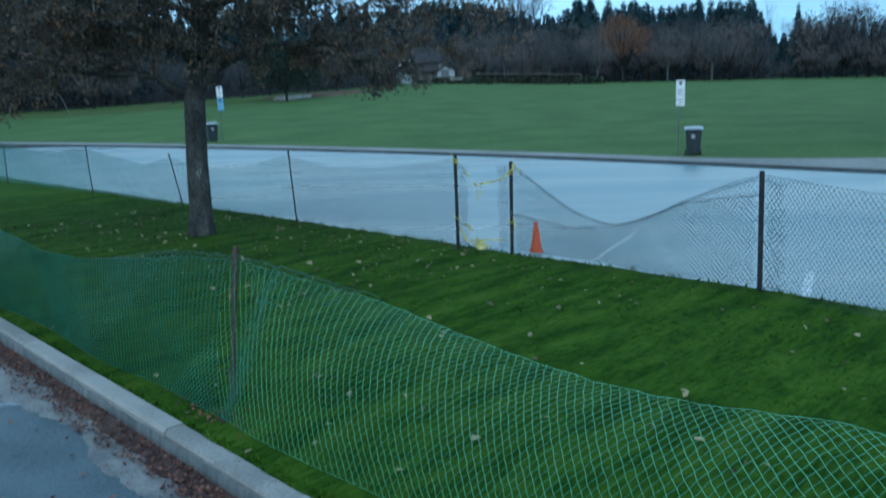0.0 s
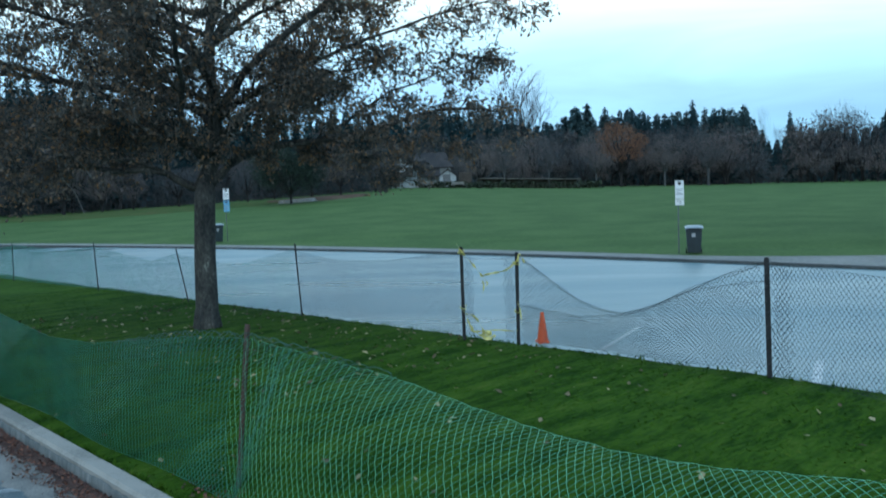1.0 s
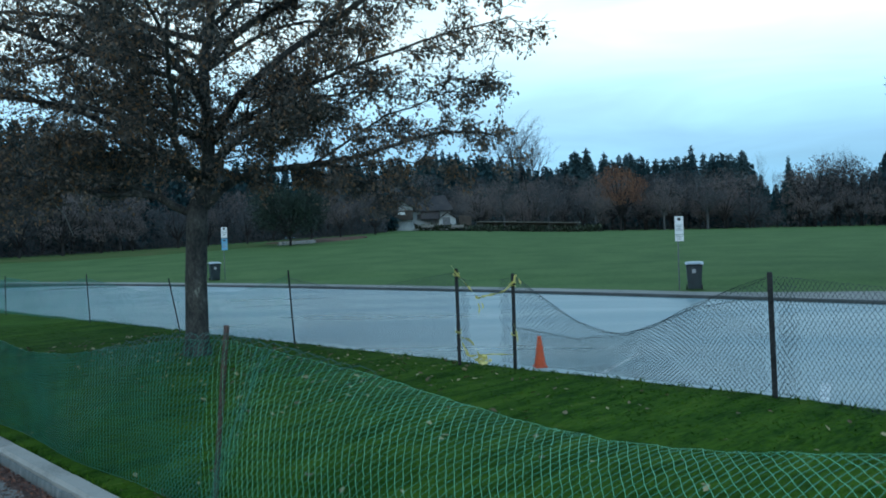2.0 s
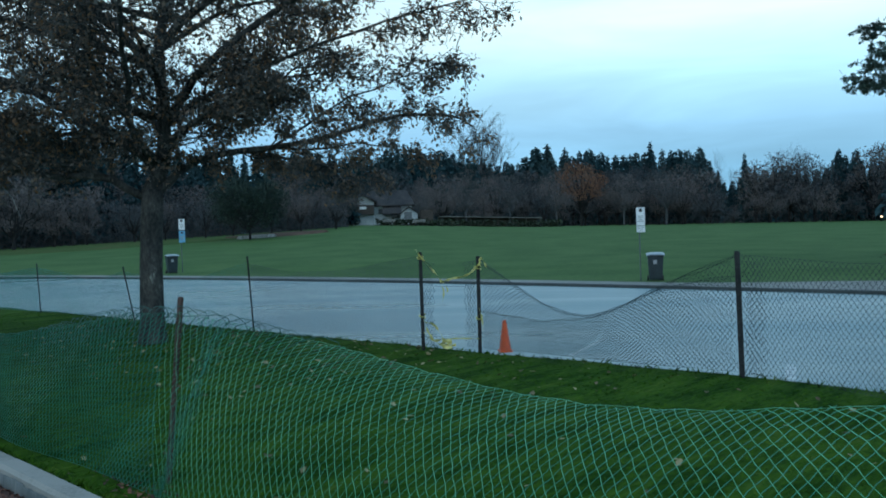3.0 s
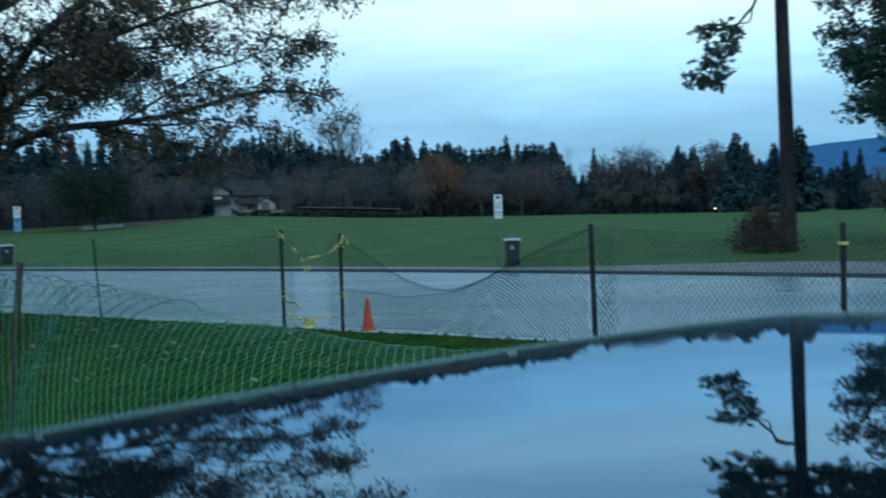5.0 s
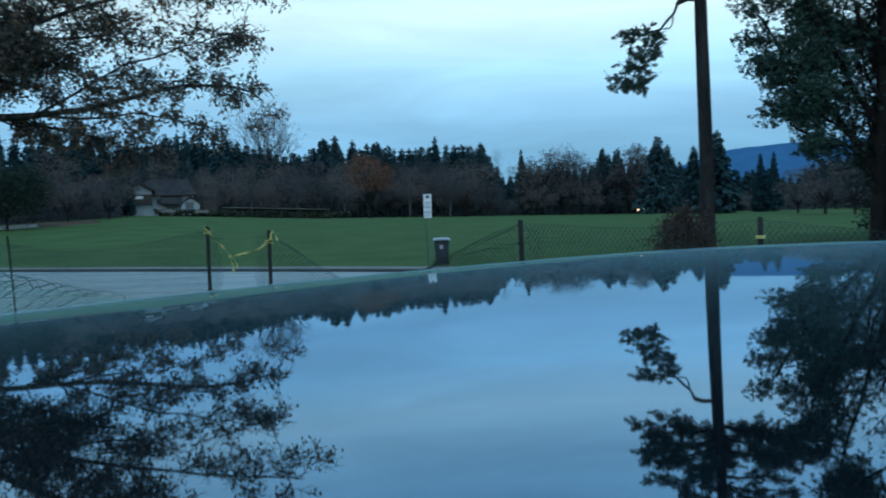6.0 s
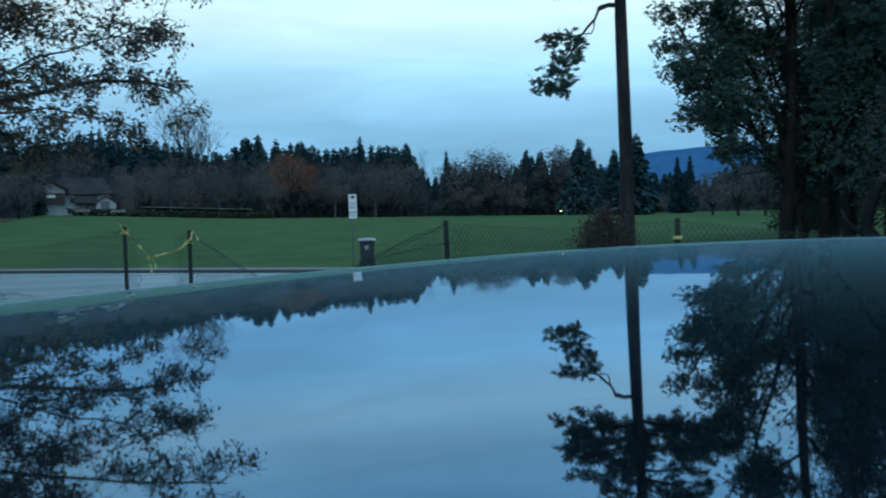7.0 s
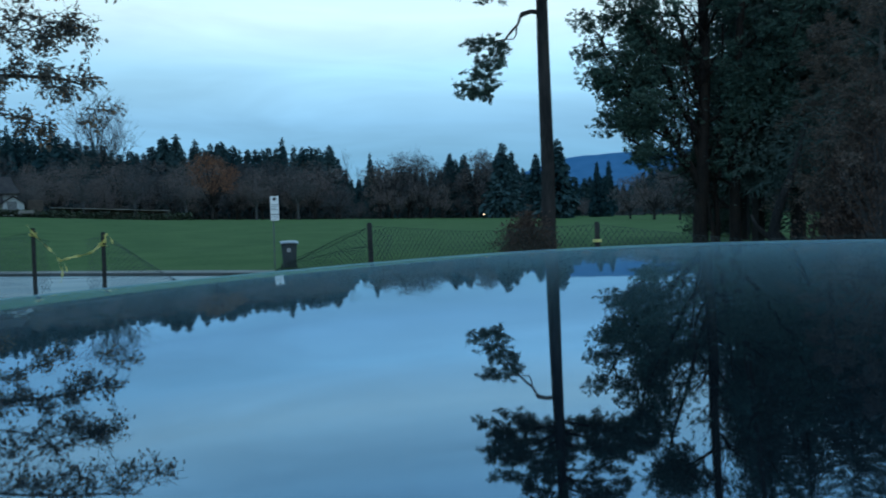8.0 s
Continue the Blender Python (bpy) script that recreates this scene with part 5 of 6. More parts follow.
    # rounded park trees on clear stems at the field's edge
    for k, (az, r, rise) in enumerate(((1.27, 126, 4.0), (4.36, 128, 3.8))):
        x, y = polar(az, r)
        z = ground_at(x, y)
        h = 1.36 + r * math.tan(radians(rise)) - z
        park.append(tree_thing("park_tree", crown_mesh(80 + k, 10, 4.4, 16, 170, 0.28, 0.30, 1.0, 0.15), M_TWIG, M_BROWN, "round-crowned brown park tree on a clear stem", far, pose(x, y, z) @ Matrix.Scale(h / 10, 4)))
    for k, (a, r, rise) in enumerate(((7.6, 130, 3.4), (12.2, 136, 3.4), (15.0, 138, 3.6), (-1.8, 122, 3.2))):
        special(park[k % 2], a, r, rise, 1.0, 10)
    # thicket below the crowns and undergrowth behind them
    for name, count, near, depth, tall, mat, label in (("woodland_thicket", 52000, 146, 9, 0.42, M_BROWN, "brown thicket below the far trees"), ("woodland_understorey", 44000, 160, 18, 0.82, M_CONIFER, "dense dark undergrowth of the far woods")):
        v, f = [], []
        for i in range(count):
            a = rnd.uniform(-36, 56) if i % 5 > 1 else rnd.uniform(-32, -6)
            left = a < -7
            x, y = polar(a, rnd.uniform(near, near + depth) * (0.69 if left else 1.0))
            r = math.hypot(x, y)
            z = ground_at(x, y) + rnd.random() ** 1.3 * r * math.tan(radians(lerp_table(SKY, a))) * (tall + 0.15 * noise.noise(Vector((a * 0.35, 1, 0))))
            quad_leaf(v, f, Vector((x, y, z)), Vector((rnd.gauss(0, 1), rnd.gauss(0, 0.5), rnd.gauss(0.4, 0.8))), rnd.uniform(0.25, 0.55) * (0.6 if left else 1.0), 0.2, rnd.uniform(0, 6.28))
        tagged(solid(name, v, f, mat), label, "woodland", kind="stuff")
    # a broad dark evergreen in the field by the pale path
    x, y = polar(-13.7, 82)
    tree_thing("evergreen_tree", crown_mesh(33, 6.3, 4.4, 26, 460, 0.22, 0.17, 0.9, 0.28), M_BARKFIR, M_HOLLY, "broad dark evergreen tree on the field by a pale path", "", pose(x, y, ground_at(x, y), 0, 0, 30))


build_woods()


def tuft(v, f, rnd, p, way, length, count, size, width=0.2):
    """A dense brush of needles or leaves round a short twig."""
    w = way.normalized()
    for q in range(count):
        t = rnd.random()
        o = Vector((rnd.gauss(0, 1), rnd.gauss(0, 1), rnd.gauss(0.1, 0.8)))
        quad_leaf(v, f, p + w * length * t + o * size * 0.16, w * 0.9 + o * 0.55, size * rnd.uniform(0.6, 1.2), width, rnd.uniform(0, 6.28))


def build_fir():
    """The tall fir beyond the road: bare lower stem, one hanging broken bough, layered crown."""
    x, y = polar(32.4, 32)
    rnd = random.Random(8)
    bv, bf, lv, lf = [], [], [], []
    tube(bv, bf, [Vector((0, 0, -0.4)), Vector((0, 0, 0.4)), Vector((0.03, 0, 3)), Vector((-0.1, 0, 8)), Vector((-0.2, 0, 14)), Vector((-0.15, 0, 24))], [0.42, 0.31, 0.265, 0.235, 0.19, 0.04], 12)
    side = Vector((math.cos(radians(32.4)), -math.sin(radians(32.4)), 0))
    back = Vector((math.sin(radians(32.4)), math.cos(radians(32.4)), 0))

    def bough(z, way, length, rise, droop, full, r=0.06):
        pts = []
        for i in range(7):
            t = i / 6
            pts.append(Vector((-0.1, 0, z)) + way * length * t + Vector((rnd.uniform(-.06, .06), rnd.uniform(-.06, .06), rise * length * math.sin(t * 1.6) - droop * length * t * t)))
        tube(bv, bf, pts, [r * (1 - 0.85 * i / 6) for i in range(7)], 5)
        n = max(5, int(length * 5.5 * full))
        across = way.cross(Vector((0, 0, 1)))
        for k in range(n):
            t = 0.22 + 0.78 * (k + rnd.random()) / n
            i = min(int(t * 6), 5)
            p = pts[i].lerp(pts[i + 1], t * 6 - i)
            tw = (way * rnd.uniform(0.5, 1.0) + across * rnd.choice((-1, 1)) * rnd.uniform(0.3, 1.1) + Vector((0, 0, rnd.gauss(0.05, 0.35)))).normalized()
            L = (0.35 + 0.5 * (1 - t)) * rnd.uniform(0.6, 1.2)
            tube(bv, bf, [p, p + tw * L], [0.012, 0.005], 3)
            for q in range(3):
                tuft(lv, lf, rnd, p + tw * L * (0.2 + 0.35 * q), tw + Vector((rnd.gauss(0, .4), rnd.gauss(0, .4), rnd.gauss(-.1, .3))), 0.32, 22, 0.17, 0.17)

    z = 10.6
    while z < 23.6:
        t = (z - 10.6) / 13.2
        for k in range(5):
            a = rnd.uniform(0, 6.283)
            bough(z + rnd.uniform(-0.3, 0.3), Vector((math.cos(a), math.sin(a), 0)), (3.6 - 2.9 * t) * rnd.uniform(0.6, 1.1), 0.18, 0.24, 1.0)
        z += 0.8
    for s, zz, L in ((-1, 10.5, 3.2), (1, 10.3, 3.2), (-1, 11.2, 3.0), (1, 11.3, 3.6), (-1, 10.9, 2.4), (1, 10.8, 2.6)):
        bough(zz, (side * s + back * rnd.uniform(-.4, .4)).normalized(), L, 0.22, 0.2, 1.5)
    # the hanging broken bough: a stub with a knob, thin crooked twigs and two hanging masses
    O = lambda r, z: Vector((-0.12, 0, z)) - side * r
    tube(bv, bf, [O(0, 9.32), O(0.45, 9.38), O(0.78, 9.28), O(0.86, 9.2)], [0.10, 0.085, 0.10, 0.05], 7)
    tube(bv, bf, [O(0.82, 9.22), O(0.95, 8.9), O(1.2, 8.65), O(1.45, 8.35), O(1.9, 8.3)], [0.055, 0.045, 0.05, 0.04, 0.015], 6)
    tube(bv, bf, [O(0.98, 8.9), O(1.0, 8.55), O(1.1, 8.36), O(1.45, 8.36)], [0.035, 0.03, 0.028, 0.02], 5)
    tube(bv, bf, [O(1.45, 8.35), O(1.75, 7.9), O(2.2, 7.2), O(2.6, 6.5)], [0.04, 0.035, 0.025, 0.012], 5)
    for cx, cz, rx, rz, n in ((1.75, 8.15, 0.42, 0.3, 17), (2.5, 8.25, 0.5, 0.28, 19), (2.1, 7.6, 0.35, 0.35, 15), (2.35, 7.05, 0.55, 0.42, 30), (2.85, 6.5, 0.5, 0.3, 24), (2.0, 6.6, 0.3, 0.25, 9), (2.45, 6.25, 0.45, 0.25, 11), (1.62, 7.75, 0.2, 0.3, 6)):
        for k in range(3 * n // 2):
            c = O(cx + rnd.gauss(0, rx * 0.55), cz + rnd.gauss(0, rz * 0.55)) + back * rnd.gauss(0, 0.2)
            way = Vector((rnd.gauss(0, .7), rnd.gauss(0, .7), rnd.gauss(-0.25, .4))).normalized()
            tube(bv, bf, [c - way * 0.25, c + way * 0.15], [0.008, 0.004], 3)
            tuft(lv, lf, rnd, c, way, 0.24, 44, 0.12, 0.17)
    tree = thing("fir_tree", pose(x, y, field_z(x, y) - 0.05), "tall fir with a bare stem and a hanging bough", "tree")
    solid("trunk", bv, bf, M_BARKFIR, tree, "dark furrowed bark", smooth=True)
    solid("crown", lv, lf, M_FIRNEEDLE, tree)


build_fir()


def shrub(name, x, y, z, rx, rz, count, size, mat, label, seed, twigs=26):
    rnd = random.Random(seed)
    bv, bf, lv, lf = [], [], [], []
    for k in range(twigs):
        a, e = rnd.uniform(0, 6.283), rnd.uniform(0.5, 1.5)
        q = Vector((math.cos(a) * math.cos(e) * rx, math.sin(a) * math.cos(e) * rx, math.sin(e) * rz)) * rnd.uniform(0.8, 1.05)
        tube(bv, bf, [Vector((q.x * 0.08, q.y * 0.08, -0.1)), q * 0.5 + Vector((0, 0, 0.1)), q], [0.03, 0.018, 0.006], 3)
    for k in range(count):
        a, e = rnd.uniform(0, 6.283), rnd.uniform(0.02, 1.57)
        s = rnd.uniform(0.2, 1.0) ** 0.6 * (1 + 0.16 * math.sin(5 * a + 3 * e) + 0.12 * math.sin(11 * a - 7 * e + seed)) * (1.0 if rnd.random() < 0.85 else 1.15)
        p = Vector((math.cos(a) * math.cos(e) * rx * s, math.sin(a) * math.cos(e) * rx * s, math.sin(e) * rz * s + 0.05))
        quad_leaf(lv, lf, p, Vector((p.x, p.y, rz * 0.4)) + Vector((rnd.gauss(0, .5), rnd.gauss(0, .5), rnd.gauss(0.2, .5))), size * rnd.uniform(0.5, 1.3), 0.22, rnd.uniform(0, 6.28))
    t = thing(name, pose(x, y, z), label, "shrub")
    solid("brushwood", bv, bf, M_TWIG, t)
    solid("foliage", lv, lf, mat, t)


x, y = polar(30.9, 31)
shrub("round_shrub", x, y, field_z(x, y), 1.15, 1.3, 6000, 0.12, M_SHRUB, "round leafless brown shrub at the fir's foot", 4)


def build_arbutus():
    """Leaning evergreen with a dense, lobed crown on several red-brown stems."""
    g = Grower(31)
    x, y = polar(42.6, 34)
    s = Vector((math.cos(radians(42.6)), -math.sin(radians(42.6)), 0))
    b = Vector((math.sin(radians(42.6)), math.cos(radians(42.6)), 0))
    P = lambda r, f, z: s * r + b * f + Vector((0, 0, z))
    stems = [
        ([P(0, 0, -0.4), P(0.0, 0, 1.5), P(0.1, 0, 4), P(0.2, 0.2, 8), P(0.1, 0.3, 13), P(0.2, 0.3, 18)], 0.34, 0.14, 3.0, 13),
        ([P(1.3, 0.3, -0.4), P(1.3, 0.3, 1.2), P(1.32, 0.4, 3), P(1.4, 0.4, 6.5), P(1.7, 0.4, 11), P(1.9, 0.5, 15)], 0.27, 0.10, 3.0, 12),
        ([P(0.7, 0.2, -0.4), P(0.66, 0.2, 1.0), P(0.55, 0.3, 2.6), P(0.75, 0.5, 5), P(0.9, 0.8, 9)], 0.13, 0.04, 2.4, 9),
        ([P(0.45, -0.2, -0.4), P(0.42, -0.2, 1.0), P(0.25, -0.1, 2.4), P(-0.3, -0.2, 4.6), P(-0.7, -0.4, 7.5)], 0.12, 0.03, 2.2, 10),
        ([P(0.0, 0, 2.4), P(-0.5, -0.1, 3.6), P(-1.3, -0.3, 4.8), P(-2.4, -0.5, 6.2), P(-3.3, -0.6, 7.6), P(-3.9, -0.6, 8.8)], 0.17, 0.03, 1.9, 11),
        ([P(0.1, 0, 4.2), P(-0.8, -0.3, 5.8), P(-1.7, -0.5, 7.8), P(-2.6, -0.6, 9.8), P(-3.1, -0.6, 11.5)], 0.15, 0.03, 2.0, 12),
        ([P(-1.3, -0.3, 4.8), P(-2.0, -0.5, 5.4), P(-2.8, -0.7, 6.4), P(-3.3, -0.8, 7.0)], 0.08, 0.02, 1.6, 10),
        ([P(-0.8, -0.3, 5.8), P(-1.4, -0.1, 6.2), P(-2.2, 0.1, 7.4), P(-2.6, 0.2, 8.6)], 0.08, 0.02, 1.6, 10),
        ([P(-0.5, -0.1, 3.6), P(-1.6, -0.5, 3.9), P(-2.6, -0.8, 4.4), P(-3.3, -0.9, 5.1)], 0.09, 0.02, 1.3, 9),
        ([P(0.15, 0.1, 6), P(-0.6, 0.4, 8.5), P(-1.5, 0.6, 11.5), P(-2.0, 0.6, 14)], 0.13, 0.03, 2.2, 11),
        ([P(1.4, 0.4, 4.0), P(2.3, 0.0, 5.5), P(3.2, -0.2, 7.5), P(4.0, -0.3, 10)], 0.13, 0.03, 2.2, 11),
    ]
    for k in range(5):
        z = 5.0 + 1.8 * k
        a = k * 2.4
        o, w = P(0.2, 0.2, z), s * math.cos(a) + b * math.sin(a)
        L = g.rnd.uniform(2.0, 3.4)
        stems.append(([o, o + w * L * 0.5 + Vector((0, 0, 0.7)), o + w * L + Vector((0, 0, 1.0))], 0.09, 0.02, 1.7, 9))
    for pts, r0, r1, length, kids in stems:
        fine = []
        for p, q in zip(pts, pts[1:]):
            fine += [p, p.lerp(q, 0.5) + Vector((g.rnd.uniform(-.08, .08), g.rnd.uniform(-.08, .08), 0))]
        fine.append(pts[-1])
        g.limb(fine, r0, r1, 8)
        g.spread(fine, r0 * 0.7, 2, length * 0.8, 0.02, 0.2, kids + 3, 4, 0.22)
    g.tips = [q for q in g.tips if q[-1].z > 3.2]
    g.tips = [q for q in g.tips if not (q[-1].dot(b) < 0.3 and abs(q[-1].dot(s) - 0.1) < 0.8)]
    for q in g.tips:          # leaves in rosettes at the twig ends
        for k in range(7):
            t = g.rnd.uniform(0.2, 1.0) * 4
            i = min(int(t), 3)
            p = q[i].lerp(q[i + 1], t - i) + Vector((g.rnd.gauss(0, .2), g.rnd.gauss(0, .2), g.rnd.gauss(0, .17)))
            tuft(g.lv, g.lf, g.rnd, p, Vector((g.rnd.gauss(0, .7), g.rnd.gauss(0, .7), g.rnd.gauss(0.3, .6))), 0.07, 9, 0.125, 0.25)
    t = thing("arbutus_tree", pose(x, y, field_z(x, y) - 0.05), "dense evergreen arbutus with several leaning red-brown stems", "tree")
    solid("trunk", g.bv, g.bf, M_BARKRED, t, smooth=True)
    solid("crown", g.lv, g.lf, M_ARBLEAF, t, "dark green leathery leaves")


build_arbutus()


def build_cedars():
    first = None
    for k, (az, r, h, wide) in enumerate(((46.2, 38, 19, 1.0), (48.6, 37, 17, 1.1), (51.2, 37, 15.5, 1.1), (54.0, 36, 17.5, 1.1), (57.5, 36, 18, 1.2), (45.3, 41, 18, 0.9))):
        x, y = polar(az, r)
        if first is None:
            first = tree_thing("cedar_tree", conifer_mesh(91, 18, 3.6, 84, 10, 13, 0.18, 0.45, 0.26, 0.6), M_BARKFIR, M_CEDAR, "tall dark cedar in a close group", "cedar group", pose(x, y, field_z(x, y) - 0.1))
        else:
            put(first, x, y, field_z(x, y) - 0.1, k * 67, wide, h / 18)
    # the leaning dark trunk with an arched bough, and brown shrubs below
    x, y = polar(47.6, 31)
    bv, bf = [], []
    s = Vector((math.cos(radians(47.6)), -math.sin(radians(47.6)), 0))
    tube(bv, bf, [Vector((0, 0, -0.3)), Vector((0, 0, 0.3)), -s * 0.25 + Vector((0, 0, 0.75)), -s * 0.1 + Vector((0, 0, 1.5)), s * 0.3 + Vector((0, 0, 2.6)), s * 0.8 + Vector((0, 0, 4.5))], [0.32, 0.27, 0.2, 0.17, 0.14, 0.06], 8)
    tube(bv, bf, [Vector((0, 0, 0.3)), -s * 0.5 + Vector((0, 0, 0.62)), -s * 0.85 + Vector((0, 0, 0.98)), -s * 1.0 + Vector((0, 0, 1.35))], [0.16, 0.1, 0.08, 0.05], 6)
    t = thing("leaning_tree", pose(x, y, field_z(x, y)), "dark leaning trunk with an arched low bough", "tree")
    solid("trunk", bv, bf, M_BARKFIR, t, smooth=True)
    lv, lf = [], []
    rnd = random.Random(6)
    for k in range(2600):
        p = s * rnd.gauss(1.0, 1.0) + Vector((rnd.gauss(0, 0.6), rnd.gauss(0, 0.6), 3.6 + rnd.gauss(0, 0.9)))
        quad_leaf(lv, lf, p, Vector((rnd.gauss(0, 1), rnd.gauss(0, 1), rnd.gauss(-.3, .6))), rnd.uniform(0.08, 0.18), 0.2, rnd.uniform(0, 6.28))
    solid("crown", lv, lf, M_CEDAR, t)
    for k, (az, r, rx, rz) in enumerate(((50.9, 29.5, 1.2, 2.8), (52.3, 29, 1.5, 3.9), (53.5, 28, 1.8, 4.6), (56, 29, 2.0, 5.4), (59.5, 28, 2.2, 5.0), (63, 28, 2.4, 5.2))):
        x, y = polar(az, r)
        shrub("brown_shrub", x, y, field_z(x, y), rx, rz, 4200, 0.15, M_SHRUB, "tall brown leafless shrub below dark cedars", 50 + k, 90)

    # added dark shrubs that stand in for the shade behind the trunks
    for k, (az, r) in enumerate(((43.6, 48), (44.8, 46), (46.2, 47))):
        x, y = polar(az, r)
        shrub("shade_shrub", x, y, field_z(x, y), 1.9, 2.3, 2600, 0.2, M_HOLLY, "dark shrub added for the shade behind the trunks", 70 + k, 20)


build_cedars()


def build_brown_tree(az, r, h, seed):
    """A tall leafless tree with a thin pale stem and fine drooping reddish twigs."""
    g = Grower(seed)
    x, y = polar(az, r)
    stem = [Vector((0, 0, -0.3)), Vector((0.05, 0, h * 0.25)), Vector((-0.05, 0.05, h * 0.6)), Vector((0.05, 0, h))]
    g.limb(stem, 0.17, 0.03, 8)
    for k in range(34):
        z = h * (0.12 + 0.85 * k / 34)
        a = k * 2.4
        o = Vector((0, 0, z))
        w = Vector((math.cos(a), math.sin(a), 0))
        L = (0.42 - 0.3 * z / h) * h * 0.55 * g.rnd.uniform(0.7, 1.15)
        pts = [o, o + w * L * 0.4 + Vector((0, 0, L * 0.3)), o + w * L * 0.75 + Vector((0, 0, L * 0.42)), o + w * L + Vector((0, 0, L * 0.36))]
        g.limb(pts, 0.045, 0.012, 5)
        g.spread(pts, 0.03, 2, L * 0.42, 0.25, 0.05, 7, 3, 0.15)
    g.leaves(9, 0.11, 0.2, 0.3, 0.06)
    t = thing("bare_brown_tree", pose(x, y, field_z(x, y)), "tall brown thinly leafed tree before dark cedars", "tree")
    solid("trunk", g.bv, g.bf, M_BARK, t, "thin grey stem and twigs")
    solid("crown", g.lv, g.lf, M_BROWNTREE, t, "few dull brown leaves")


build_brown_tree(53.4, 28.0, 9.4, 12)
build_brown_tree(50.4, 32.0, 8.4, 13)


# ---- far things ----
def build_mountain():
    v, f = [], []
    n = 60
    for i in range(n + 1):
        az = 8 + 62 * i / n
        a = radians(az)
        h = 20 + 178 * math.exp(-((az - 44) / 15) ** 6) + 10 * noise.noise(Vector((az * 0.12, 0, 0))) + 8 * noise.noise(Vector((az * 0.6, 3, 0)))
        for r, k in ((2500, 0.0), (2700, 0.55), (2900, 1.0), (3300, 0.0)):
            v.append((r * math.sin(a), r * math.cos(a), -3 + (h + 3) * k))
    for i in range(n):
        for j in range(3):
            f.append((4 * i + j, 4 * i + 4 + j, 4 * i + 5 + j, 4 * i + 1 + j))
    tagged(solid("mountain", v, f, M_MOUNT, smooth=True), "low forested mountain painted haze-blue on the horizon", "mountain", kind="structure")


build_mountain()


def build_house():
    x, y = polar(-4.4, 116)
    z = field_z(x, y)
    h = thing("park_house", pose(x, y, z, 0, 0, 4.4), "low dim-white park house with dark gabled roofs", "house")

    def prism(name, outline, y0, y1, mat, parent, label=""):
        n = len(outline)
        v = [(a, y0, b) for a, b in outline] + [(a, y1, b) for a, b in outline]
        f = [tuple(range(n)), tuple(range(2 * n - 1, n - 1, -1))] + [(k, n + k, n + (k + 1) % n, (k + 1) % n) for k in range(n)]
        return solid(name, v, f, mat, parent, label)

    def window(wx, wz, w, t, yy, parent):
        win = part("window", box(wx, yy, wz, w, 0.08, t), M_TIMBER, parent, "dark framed window")
        for sx in (-0.25, 0.25):
            part("pane", box(wx + sx * w, yy - 0.05, wz, w * 0.42, 0.02, t * 0.84), M_PANE, win)

    part("wall", box(-0.4, 0.3, 1.4, 8.4, 5.2, 2.8, 0.03), M_RENDERED, h, "dim white rendered wall")
    v = [(-5.0, -2.8, 2.75), (4.2, -2.8, 2.75), (3.2, 0.3, 4.9), (-1.8, 0.3, 4.9), (-5.0, 3.4, 2.75), (4.2, 3.4, 2.75), (-5.0, -2.8, 2.6), (4.2, -2.8, 2.6), (4.2, 3.4, 2.6), (-5.0, 3.4, 2.6)]
    solid("roof", v, [(0, 1, 2, 3), (3, 2, 5, 4), (1, 5, 2), (4, 0, 3), (0, 6, 7, 1), (1, 7, 8, 5), (5, 8, 9, 4), (4, 9, 6, 0), (6, 9, 8, 7)], M_ROOFTILE, h, "dark brown hipped roof")
    wing = part("wing", box(-3.2, -2.9, 0.95, 3.5, 2.2, 1.9, 0.03), M_RENDERED, h, "dim white lower wing")
    prism("gable_wall", [(-4.9, 1.9), (-1.4, 1.9), (-1.4, 3.2), (-2.9, 4.1), (-4.9, 3.1)], -3.8, -1.8, M_RENDERED, wing, "white gable wall")
    prism("gable_roof", [(-5.45, 3.0), (-2.9, 4.15), (-1.0, 3.1), (-1.0, 3.35), (-2.9, 4.45), (-5.45, 3.25)], -4.4, -0.4, M_ROOFTILE, wing)
    part("corner_post", box(-4.6, -4.0, 1.5, 0.9, 0.3, 3.0, 0.02), M_RENDERED, wing, "white corner post")
    part("balcony", box(-2.75, -4.2, 2.15, 2.7, 0.75, 1.3, 0.02), M_TIMBER, wing, "dark timber balcony")
    part("plate", box(-2.95, -4.6, 2.4, 0.95, 0.04, 0.36, 0.01), M_SIGN, wing, "small white board")
    window(-3.9, 1.0, 0.9, 0.9, -4.02, wing)
    window(-0.4, 1.9, 0.9, 0.7, -2.33, h)
    window(1.35, 1.3, 0.8, 0.6, -2.33, h)
    skirt = [(-0.3, -3.5, 1.55), (2.3, -3.5, 1.55), (2.3, -2.3, 2.8), (-0.3, -2.3, 2.8)]
    solid("roof_skirt", skirt + [(p[0], p[1] + 0.1, p[2] - 0.16) for p in skirt], [(0, 1, 2, 3), (7, 6, 5, 4), (0, 4, 5, 1), (1, 5, 6, 2), (2, 6, 7, 3), (3, 7, 4, 0)], M_ROOFTILE, h, "dark roof sweeping low over the front")
    porch = prism("porch", [(2.2, 0.0), (4.5, 0.0), (4.5, 1.45), (3.35, 2.25), (2.2, 1.45)], -3.8, -2.0, M_RENDERED, h, "white gabled porch")
    part("door", box(3.2, -3.83, 0.95, 1.05, 0.08, 1.5, 0.02), M_POLE, porch, "grey door")
    prism("porch_roof", [(1.95, 1.3), (3.35, 2.27), (4.75, 1.3), (4.75, 1.48), (3.35, 2.47), (1.95, 1.48)], -4.0, -1.9, M_ROOFTILE, porch)
